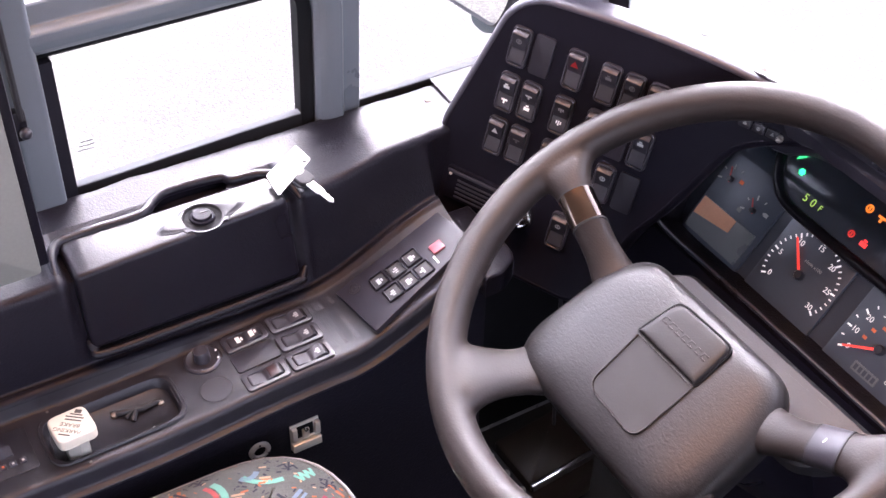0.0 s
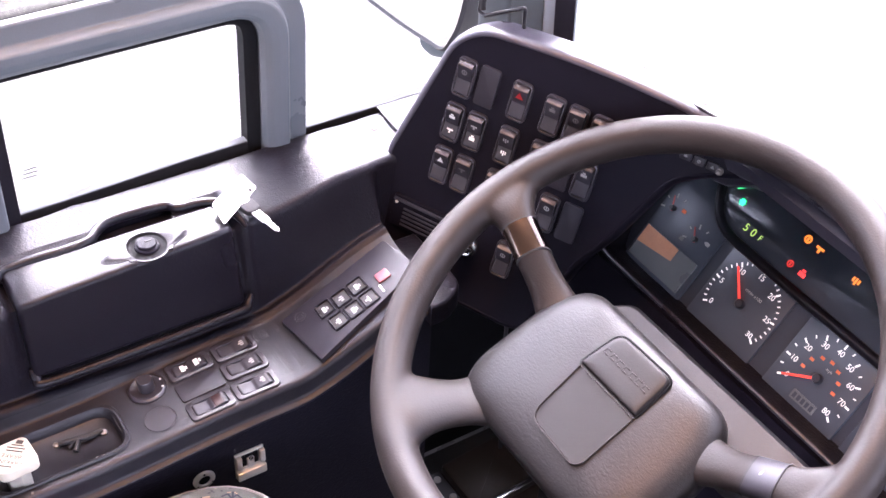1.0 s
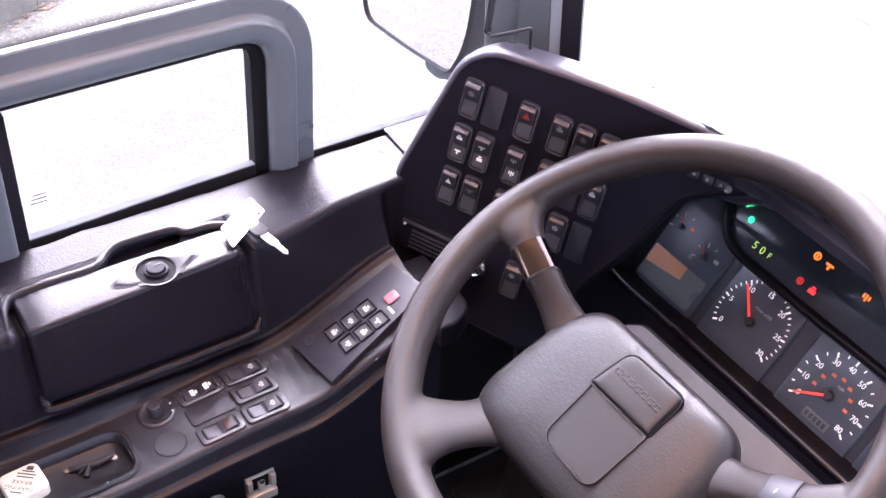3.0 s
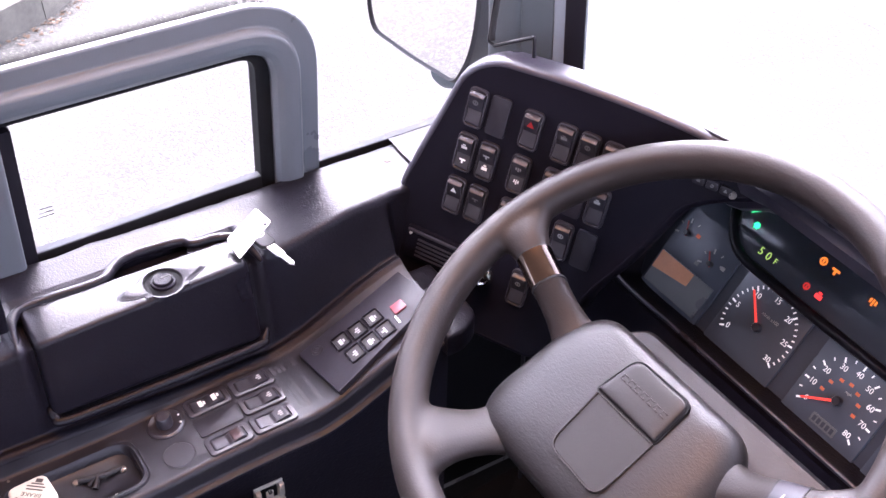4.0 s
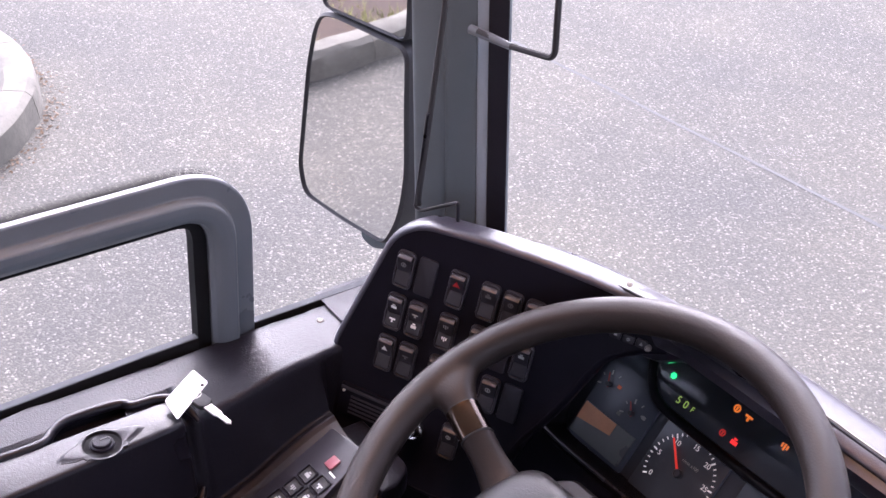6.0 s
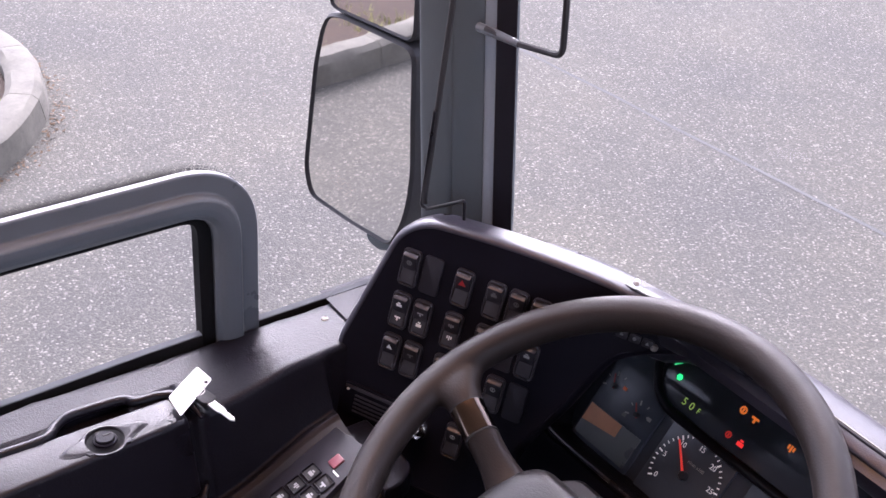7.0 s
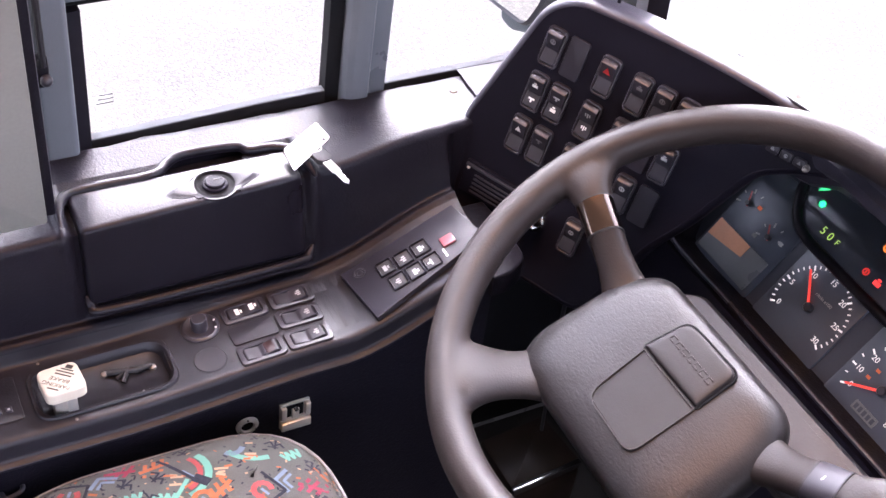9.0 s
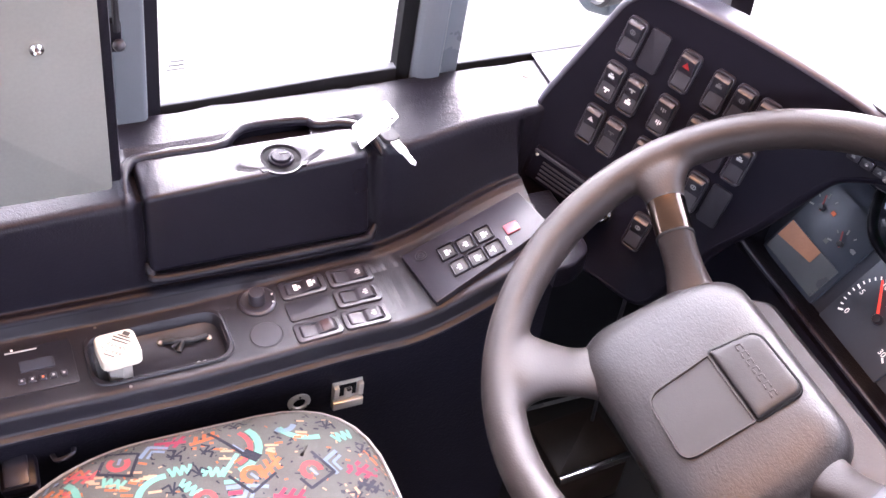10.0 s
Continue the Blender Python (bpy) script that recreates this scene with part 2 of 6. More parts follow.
def glass(name, tint=(1, 1, 1)):
    mat = bpy.data.materials.new(name)
    mat.use_nodes = True
    p = mat.node_tree.nodes["Principled BSDF"]
    p.inputs["Base Color"].default_value = (*tint, 1)
    p.inputs["Transmission Weight"].default_value, p.inputs["Roughness"].default_value, p.inputs["IOR"].default_value = 1.0, 0.0, 1.12
    return mat


GLASS = glass("clear_window_glass", (0.97, 0.98, 0.98))
MIRROR = material("mirror_silver", (0.92, 0.92, 0.92), 0.02, metal=1.0, wear=0.02, spread=0.0)


def asphalt():
    mat = bpy.data.materials.new("worn_asphalt")
    mat.use_nodes = True
    nt = mat.node_tree
    p = nt.nodes["Principled BSDF"]
    co = nt.nodes.new("ShaderNodeTexCoord")
    stones = nt.nodes.new("ShaderNodeTexVoronoi")
    stones.inputs["Scale"].default_value = 125
    nt.links.new(co.outputs["Object"], stones.inputs["Vector"])
    sep = nt.nodes.new("ShaderNodeSeparateColor")
    nt.links.new(stones.outputs["Color"], sep.inputs[0])
    ramp = nt.nodes.new("ShaderNodeValToRGB")
    ramp.color_ramp.elements[0].color, ramp.color_ramp.elements[1].color = (0.072, 0.0700, 0.0635, 1), (0.205, 0.197, 0.172, 1)
    e = ramp.color_ramp.elements.new(0.55)
    e.color = (0.0795, 0.0768, 0.0695, 1)
    e = ramp.color_ramp.elements.new(0.92)
    e.color = (0.110, 0.1055, 0.0925, 1)
    nt.links.new(sep.outputs[0], ramp.inputs["Fac"])
    big = nt.nodes.new("ShaderNodeTexNoise")
    big.inputs["Scale"].default_value, big.inputs["Detail"].default_value = 0.9, 8
    nt.links.new(co.outputs["Object"], big.inputs["Vector"])
    shade = nt.nodes.new("ShaderNodeMapRange")
    shade.inputs["From Min"].default_value, shade.inputs["From Max"].default_value = 0.3, 0.7
    shade.inputs["To Min"].default_value, shade.inputs["To Max"].default_value = 0.0, 1.0
    nt.links.new(big.outputs["Fac"], shade.inputs["Value"])
    mul = nt.nodes.new("ShaderNodeMix")
    mul.data_type, mul.blend_type = "RGBA", "MULTIPLY"
    mul.inputs["Factor"].default_value = 1.0
    nt.links.new(ramp.outputs["Color"], mul.inputs["A"])
    cast = nt.nodes.new("ShaderNodeMix")
    cast.data_type = "RGBA"
    cast.inputs["A"].default_value, cast.inputs["B"].default_value = (0.84, 0.845, 0.865, 1), (1.12, 1.095, 1.03, 1)
    nt.links.new(shade.outputs[0], cast.inputs["Factor"])
    nt.links.new(cast.outputs["Result"], mul.inputs["B"])
    nt.links.new(mul.outputs["Result"], p.inputs["Base Color"])
    gloss = nt.nodes.new("ShaderNodeMapRange")
    gloss.inputs["To Min"].default_value, gloss.inputs["To Max"].default_value = 0.62, 0.95
    nt.links.new(sep.outputs[1], gloss.inputs["Value"])
    nt.links.new(gloss.outputs[0], p.inputs["Roughness"])
    p.inputs["Specular IOR Level"].default_value = 0.08
    bump = nt.nodes.new("ShaderNodeBump")
    bump.inputs["Strength"].default_value, bump.inputs["Distance"].default_value = 0.22, 0.006
    nt.links.new(stones.outputs["Distance"], bump.inputs["Height"])
    bump.invert = True
    nt.links.new(bump.outputs[0], p.inputs["Normal"])
    return mat


ASPHALT = asphalt()
CONCRETE = material("kerb_concrete", (0.132, 0.122, 0.100), 0.9, grain=1.0, scale=45, wear=0.75, wear_scale=9, leather=1.0, leather_scale=14)
SOIL = material("brown_leafy_soil", (0.040, 0.026, 0.018), 0.9, grain=1.0, scale=60, wear=0.6, wear_scale=14, worn=(0.085, 0.055, 0.036))
GRASS = material("grass_blades", (0.19, 0.20, 0.040), 0.6, wear=0.5, wear_scale=4)

# ---- outside ----
GROUND = -1.1
bm = bmesh.new()
bmesh.ops.create_grid(bm, x_segments=40, y_segments=40, size=300, matrix=Matrix.Translation((0, 0, GROUND)))
tagged(part("ground", bm, ASPHALT), "grey worn asphalt with pale chippings", "asphalt", kind="structure")


def island_outline():
    """The kerbed island beside the coach: a rounded nose, then straight back along the coach."""
    pts = []
    for i in range(25):
        a = radians(-5 + 190 * i / 24)
        pts.append((-6.16 + 1.27 * math.cos(a), 0.52 + 1.18 * math.sin(a)))
    return [(-5.6, -16.0), (-5.25, -6.0), (-4.86, -2.3)] + pts + [(-7.5, -2.0), (-7.9, -16.0)]


island = thing("kerb_island", "pale concrete kerb round a planted island", "kerb", Matrix.Translation((0.13, 0.04, GROUND)))
out = island_outline()
ins = shrink(out, 0.19)


def stations(pts, step):
    """Points at even steps along a closed line."""
    res, carry = [], 0.0
    for a, b in zip(pts, pts[1:] + pts[:1]):
        a, b = Vector(a), Vector(b)
        ln = (b - a).length
        d = carry
        while d < ln:
            res.append(tuple(a.lerp(b, d / ln)))
            d += step
        carry = d - ln
    return res


kerb_line = stations(out, 0.11)
shells = [(shrink(kerb_line, d), z) for d, z in ((0.0, -0.03), (0.004, 0.06), (0.012, 0.125), (0.045, 0.152), (0.15, 0.155), (0.18, 0.13), (0.19, -0.03))]
for k in range(len(kerb_line) // 6):
    bm = bmesh.new()
    rings = []
    for i in range(7):
        a, b = (6 * k + i) % len(kerb_line), (6 * k + (i + 1 if i == 0 else i - 1)) % len(kerb_line)
        f = 0.025 if i in (0, 6) else 0.0
        ring = []
        for pts, z in shells:
            p = Vector((*pts[a], z)).lerp(Vector((*pts[b], z)), f)
            ring.append(p + 0.018 * Vector((noise.noise(p * 4), noise.noise(p * 4 + Vector((9, 0, 0))), 0.8 * noise.noise(p * 5 + Vector((0, 5, 0))))) + 0.008 * Vector((noise.noise(p * 14), noise.noise(p * 14 + Vector((3, 0, 0))), noise.noise(p * 16))))
        rings.append(ring)
    loft(bm, rings, True, True, True)
    part("kerbstone", bm, CONCRETE, island)
bm = bmesh.new()
loft(bm, [[(x, y, 0.08) for x, y in ins], [(x, y, 0.11) for x, y in shrink(ins, 0.3)]], True, False, True)
part("soil", bm, SOIL, island, "mossy soil bed")

# tufts of grass and moss on the island
TR = random.Random(3)
bm = bmesh.new()
for i in range(3200):
    x, y = TR.uniform(-7.2, -5.0), TR.uniform(-3.0, 1.45)
    if ((x + 6.16) / 1.08) ** 2 + (max(0.0, y - 0.52) / 0.96) ** 2 > 1:
        continue
    if noise.noise(Vector((x * 3.1, y * 3.1, 0))) < 0.02:
        continue
    for k in range(4):
        a, ln = TR.uniform(0, 6.28), TR.uniform(0.03, 0.09)
        bx, by = x + TR.uniform(-0.03, 0.03), y + TR.uniform(-0.03, 0.03)
        d, s = Vector((math.cos(a), math.sin(a), 0)), Vector((-math.sin(a), math.cos(a), 0)) * 0.004
        p0 = Vector((bx, by, 0.08))
        vs = [bm.verts.new(p) for p in (p0 - s, p0 + s, p0 + d * ln * 0.4 + Vector((0, 0, ln)))]
        bm.faces.new(vs)
part("grass", bm, GRASS, island, "short yellowish grass tufts", smooth=False, kind="stuff")
# a joint in the paving and litter by the kerb
bm = bmesh.new()
rings = []
for i in range(60):
    x = -6.5 + 0.16 * i
    y = 4.19 + 0.04 * (x + 3) + 0.015 * noise.noise(Vector((x * 2, 0, 0)))
    w = 0.012 + 0.006 * noise.noise(Vector((x * 5, 3, 0)))
    rings.append([(x, y - w, GROUND + 0.0015), (x, y + w, GROUND + 0.0015)])
loft(bm, rings, False)
tagged(part("paving_joint", bm, material("tar_joint", (0.055, 0.055, 0.053), 0.8, wear=0.4)), "dark sealed joint in the asphalt", "joint", kind="structure")
bm = bmesh.new()
for i in range(420):
    a = TR.uniform(-0.4, 1.9)
    r = 1.0 + abs(TR.gauss(0, 0.036)) + 0.006
    x, y = -6.03 + 1.27 * r * math.cos(a), 0.56 + 1.18 * r * math.sin(a)
    s = TR.uniform(0.004, 0.013)
    q = Matrix.Translation((x, y, GROUND + 0.003 + s * 0.15)) @ Euler((TR.uniform(-0.4, 0.4), TR.uniform(-0.4, 0.4), TR.uniform(0, 6))).to_matrix().to_4x4()
    vs = [bm.verts.new(q @ Vector(p)) for p in ((-s, -s * 0.5, 0), (s, -s * 0.3, 0), (s * 0.6, s * 0.6, 0), (-s * 0.7, s * 0.5, 0))]
    bm.faces.new(vs)
for i in range(3600):
    x, y = TR.uniform(-7.2, -5.0), TR.uniform(-1.5, 1.45)
    if ((x + 6.16) / 1.08) ** 2 + (max(0.0, y - 0.52) / 0.96) ** 2 > 1 or noise.noise(Vector((x * 3.1, y * 3.1, 0))) > 0.25:
        continue
    s = TR.uniform(0.012, 0.032)
    q = Matrix.Translation((x + 0.13, y + 0.04, GROUND + 0.115 + s * 0.3)) @ Euler((TR.uniform(-0.6, 0.6), TR.uniform(-0.6, 0.6), TR.uniform(0, 6))).to_matrix().to_4x4()
    bm.faces.new([bm.verts.new(q @ Vector(p)) for p in ((-s, -s * 0.4, 0), (s, -s * 0.3, 0), (s * 0.6, s * 0.6, 0), (-s * 0.7, s * 0.5, 0))])
tagged(part("dry_leaves", bm, material("dry_leaf", (0.10, 0.058, 0.036), 0.8, wear=0.6, wear_scale=12, worn=(0.17, 0.105, 0.055)), smooth=False), "scattered dry brown leaves along the kerb", "leaves", kind="stuff")

# ---- the coach's body round the driver ----
WALL_X, SILL_Z = -1.09, 0.675


def wall_x(z):
    """The inner face of the side wall, leaning in a little above the sill."""
    return WALL_X + 0.06 * (z - SILL_Z)


def plain(name, c, s, mat, label, bevel=0.0):
    b = bmesh.new()
    block(b, c, s, bevel)
    return tagged(part(name, b, mat, smooth=False), label, "wall", kind="structure")


plain("floor", (0.17, -1.6, -0.03), (2.5, 5.2, 0.06), FLOOR, "dark speckled vinyl floor of the driver's place")
plain("ceiling", (0.17, -1.9, 2.03), (2.5, 5.6, 0.06), TAN, "tan lined ceiling of the coach")
# thin plate added to block light between the lower wall and the console
b = bmesh.new()
block(b, (-1.1285, -1.67, 0.58), (0.004, 5.06, 0.14))
tagged(part("trim", b, BLACK, smooth=False), "added black strip that stops light leaking in below the window sill", "trim", kind="structure")
# sheets added to stop stray light, near-black in place of the corner's shade
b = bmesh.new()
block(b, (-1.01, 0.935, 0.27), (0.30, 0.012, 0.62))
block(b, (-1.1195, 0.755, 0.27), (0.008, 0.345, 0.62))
tagged(part("trim", b, PIT, smooth=False), "added black sheets that keep the foot well's front corner dark", "trim", kind="structure")
plain("wall_rear", (0.17, -4.2, 1.0), (2.5, 0.06, 2.1), LINING, "grey lining across the coach")
plain("wall_left_lower", (-1.150, -1.55, -0.28), (0.05, 5.3, 1.64), BODY, "painted side of the coach below the windows")
plain("wall_left_upper", (-1.06, -1.6, 1.88), (0.06, 5.2, 0.3), LINING, "lining above the driver's windows")
plain("wall_left_pier", (-1.10, -0.75, 1.2), (0.05, 0.25, 1.1), LINING, "lined pier behind the driver's window")
plain("wall_right_lower", (1.45, -1.6, 0.3), (0.06, 5.2, 1.0), LINING, "lining below the windows on the door side")
plain("wall_right_upper", (1.45, -1.6, 1.85), (0.06, 5.2, 0.36), LINING, "lining above the windows on the door side")
plain("wall_front_lower", (0.17, 1.08, -0.2), (2.56, 0.05, 1.3), BODY, "painted front of the coach below the windscreen")
plain("wall_front_upper", (0.17, 0.95, 1.95), (2.56, 0.06, 0.2), LINING, "lining above the windscreen")


# ---- side console with its ledge ----
TRAY = (-0.9172, -0.8573, 0.0885, 0.2185)
PIT_X0, PIT_X1 = -1.036, -1.0092
YS = sorted([-1.2, -0.8, -0.4, -0.2] + [-0.1 + 0.02 * i for i in range(38)] + [TRAY[2], TRAY[3], 0.264, 0.350, 0.566, 0.570, 0.573, 0.576] + [0.138 + 0.0022 * i for i in range(11)] + [0.390 + 0.0022 * i for i in range(13)])


def top_h(y):
    """Height of the switch shelf, which rises towards the dashboard."""
    return 0.538 + 0.014 * smoothstep(0.15, 0.38, y) + 0.068 * smoothstep(0.39, 0.585, y) - 0.13 * smoothstep(0.566, 0.580, y)


def edge_z(y):
    return 0.668 + 0.018 * smoothstep(0.42, 0.54, y)


IN_X, OUT_X = -0.937, -0.840


def edge_x(y):
    return -0.961 - 0.055 * (max(y, 0.0) - 0.16)


def ledge_z(x, y):
    t = (x + 1.085) / (edge_x(y) + 1.085)
    return (SILL_Z + 0.002) * (1 - t) + edge_z(y) * t


def lid_seat(y):
    """The seat of the storage lid: sunk below the lid, with a soft ridge at either end."""
    sunk = -0.0075 * (smoothstep(0.1495, 0.1570, y) - smoothstep(0.3985, 0.4060, y))
    return sunk + 0.0032 * (math.exp(-((y - 0.1450) / 0.0042) ** 2) + math.exp(-((y - 0.4105) / 0.0042) ** 2))


def rib_z(y):
    """Crest of the rib between the shelf and the side wall."""
    return 0.558 - 0.005 * smoothstep(0.18, 0.40, y) + 0.064 * smoothstep(0.40, 0.575, y) - 0.13 * smoothstep(0.566, 0.580, y)


def console_ring(y):
    h, ez, ex = top_h(y), edge_z(y), edge_x(y)
    dip = 0.006 * smoothstep(0.46, 0.52, y)
    r = max(rib_z(y), h + 0.0045)
    sx = -1.0800 + 0.0035 * noise.noise(Vector((y * 21, 3, 0))) + 0.0015 * noise.noise(Vector((y * 60, 7, 0)))
    pts = [(-1.13, 0.640), (sx - 0.004, 0.655), (sx, ledge_z(sx, y) - 0.0008), (sx + 0.009, ledge_z(sx + 0.009, y)), (PIT_X0, ledge_z(PIT_X0, y)), (PIT_X1, ledge_z(PIT_X1, y)), (ex, ez), (-0.956, r - 0.002), (-0.947, r + 0.0005), (-0.9415, r - 0.003), (IN_X, h), (TRAY[0], h - dip), (TRAY[1], h - dip), (OUT_X, h), (OUT_X + 0.0005, h - 0.0235),
           (OUT_X + 0.0080, h - 0.0265), (OUT_X + 0.0080, h - 0.0300), (OUT_X - 0.0015, h - 0.034), (OUT_X - 0.007, 0.0)]
    line = open_rounded(pts, [0, 0.0008, 0.0008, 0.001, 0, 0, 0.010, 0.007, 0.006, 0.006, 0.004, 0, 0, 0.018, 0.004, 0.0025, 0.0025, 0], 5)
    bump, out = lid_seat(y), []
    for i, (x, z) in enumerate(line):
        a, c = line[max(i - 1, 0)], line[min(i + 1, len(line) - 1)]
        n = Vector((a[1] - c[1], c[0] - a[0])).normalized()
        k = bump * smoothstep(-1.022, -1.008, x) * smoothstep(0.566, 0.584, z)
        px = x + n.x * k
        if px > -0.972:
            px = -0.972 + (px + 0.972) * (1 - smoothstep(0.568, 0.580, y))
        out.append((px, y, z + n.y * k))
    return out


bm = bmesh.new()
loft(bm, [console_ring(y) for y in YS], False)
hole = []
for f in bm.faces:
    c = f.calc_center_median()
    if TRAY[0] < c.x < TRAY[1] and TRAY[2] < c.y < TRAY[3] and c.z > 0.5:
        hole.append(f)
    if PIT_X0 < c.x < PIT_X1 and 0.264 < c.y < 0.350 and c.z > 0.6:
        hole.append(f)
bmesh.ops.delete(bm, geom=hole, context="FACES")
for f in bm.faces:
    c = f.calc_center_median()
    f.material_index = 1 if c.x > IN_X - 0.003 and c.z > top_h(c.y) - 0.0275 else 0
console = tagged(part("side_console", bm, [CONSOLE, SHELF]), "black moulded plastic side console below the driver's window", "console", kind="structure")


bm = bmesh.new()
end = rounded([(-0.945, 0.555), (-0.826, 0.555), (-0.826, 0.575), (-0.843, 0.604), (-0.880, 0.606), (-0.945, 0.604)], [0, 0.0, 0.012, 0.014, 0.01, 0], 5)
slab(bm, end, 0.574, 0.6015, 0.004, 3)
tagged(part("console_end", bm, CONSOLE), "black rounded front end of the side console", "console", kind="structure")


def shelf(x, y, lift=0.0):
    """A frame lying on the shelf: its x axis towards the driver, its y axis forwards."""
    x, y = -0.07 + (x + 0.07) * 0.992, y * 0.992
    s = (top_h(y + 0.01) - top_h(y - 0.01)) / 0.02
    return basis((x, y, top_h(y) + lift), (1, 0, 0), (0, 1, s))


# tray sunk into the shelf
tray = thing("valve_tray", "black sunken tray in the console for the parking brake knob", "tray", basis(((TRAY[0] + TRAY[1]) / 2, 0.1535, 0.5397), (1, 0, 0), (0, 1, 0.023)))
bm = bmesh.new()
o, i1, i2 = rect(0.072, 0.143, 0.022, 7), rect(0.060, 0.131, 0.020, 7), rect(0.056, 0.126, 0.019, 7)
loft(bm, [[(x, y, 0.0005) for x, y in o], [(x, y, 0.0022) for x, y in shrink(o, 0.0012)], [(x, y, 0.0022) for x, y in shrink(i1, -0.002)], [(x, y, 0.0) for x, y in i1], [(x, y, -0.009) for x, y in i2], [(x, y, -0.011) for x, y in shrink(i2, 0.004)]], True, False, True)
part("basin", bm, SHELF, tray)
bm = bmesh.new()
tube(bm, [(-0.012, 0.006, -0.007), (-0.006, 0.024, -0.004), (-0.004, 0.034, -0.005), (-0.008, 0.05, -0.008)], 0.0028, 8)
tube(bm, [(-0.004, 0.014, -0.010), (-0.006, 0.026, -0.004), (0.004, 0.018, -0.009)], 0.0032, 8)
part("lever", bm, RUBBER, tray)
for x, y in ((-0.006, 0.051), (-0.014, 0.004)):
    part("screw", lathe(bmesh.new(), [(0.0036, -0.012), (0.0036, -0.0085), (0.002, -0.0075)], 14, Matrix.Translation((x, y, 0))), DULL, tray)
bm = bmesh.new()
frame_slab(bm, circle(0.0024, 12, 0.0225, 0.034), circle(0.0013, 12, 0.0225, 0.034), -0.0115, -0.0105)
block(bm, (0.0225, 0.0405, -0.0108), (0.0036, 0.0032, 0.0006))
part("valve_symbol", bm, WHITE, tray, smooth=False)

# parking brake knob
knob = thing("parking_brake_knob", "square cream parking brake knob on a metal stem", "brake knob", pose(-0.8715, 0.1115, 0.562, 0, -4, 4))
part("stem", lathe(bmesh.new(), [(0.0125, -0.045), (0.0125, -0.010), (0.016, -0.006), (0.016, 0.0)], 6), ZINC, knob, "hexagonal zinc stem")
part("cap", slab(bmesh.new(), rect(0.0395, 0.0395, 0.009, 5), -0.002, 0.0105, 0.003, 4), CREAM, knob)

# ---- steering wheel ----
TILT = radians(28)
WHEEL = basis((-0.5748, 0.602, 0.740), (1, 0, 0), (0, math.cos(TILT), math.sin(TILT)))
wheel = thing("steering_wheel", "dark grey four-spoked steering wheel with a grained hub", "steering wheel", WHEEL)
RIM_R, RIM_T = 0.2315, 0.0185
HUB_Z = -0.043


def arm_rings(p0, p1, widths, t0=0.0, t1=1.0, grow=0.0, flare=0.55):
    """Cross-sections of a rounded arm from p0 at the hub to p1 in the rim; widths at the hub, the middle and the rim."""
    rings = []
    p0, p1 = Vector((*p0, 0)), Vector((*p1, 0))
    d = (p1 - p0).normalized()
    s = Vector((-d.y, d.x, 0))
    for i in range(33):
        t = t0 + (t1 - t0) * i / 32
        w = widths[0] * (1 - smoothstep(0, 0.45, t)) + widths[1] * smoothstep(0, 0.45, t)
        w += (widths[2] - widths[1]) * max(0.0, (t - flare) / (1 - flare)) ** 2.4
        z = HUB_Z - 0.010 + (-0.001 - HUB_Z + 0.010) * smoothstep(0.12, 0.9, t)
        th = 0.0148 + grow
        ring = []
        for k in range(28):
            a = 2 * math.pi * k / 28
            c, q = math.cos(a), math.sin(a)
            x = (w / 2 + grow) * math.copysign(abs(c) ** 0.75, c)
            v = p0 + (p1 - p0) * t + s * x + Vector((0, 0, z + th * math.copysign(abs(q) ** 0.85, q)))
            r = math.hypot(v.x, v.y)
            if r > RIM_R:
                v.x, v.y = v.x * RIM_R / r, v.y * RIM_R / r
            ring.append(v)
        rings.append(ring)
    return rings


MID_PRINT = material("grey_mark", (0.42, 0.42, 0.41), 0.5)
# the rim and its four arms are one moulding
bm = bmesh.new()
tube(bm, [(RIM_R * math.cos(2 * math.pi * i / 144), RIM_R * math.sin(2 * math.pi * i / 144), 0) for i in range(144)], RIM_T + 0.0008, 24, True)
ARMS = [((sx * 0.070, -0.030), (sx * 0.232, 0.022), (0.062, 0.036, 0.105), 0.66) for sx in (-1, 1)] + [((-0.078, -0.105), (-0.110, -0.208), (0.070, 0.050, 0.120), 0.30), ((0.098, -0.100), (0.146, -0.188), (0.060, 0.050, 0.110), 0.30)]
for p0, p1, widths, flare in ARMS:
    loft(bm, arm_rings(p0, p1, widths, flare=flare), True, True, True)
rim = part("rim", bm, RIM, wheel, "rim and four arms moulded in one, brownish with wear and painted warm glow")
fuse = rim.modifiers.new("fuse", "REMESH")
fuse.mode, fuse.voxel_size, fuse.use_smooth_shade = "VOXEL", 0.0022, True
soften = rim.modifiers.new("soften", "SMOOTH")
soften.factor, soften.iterations = 0.5, 26
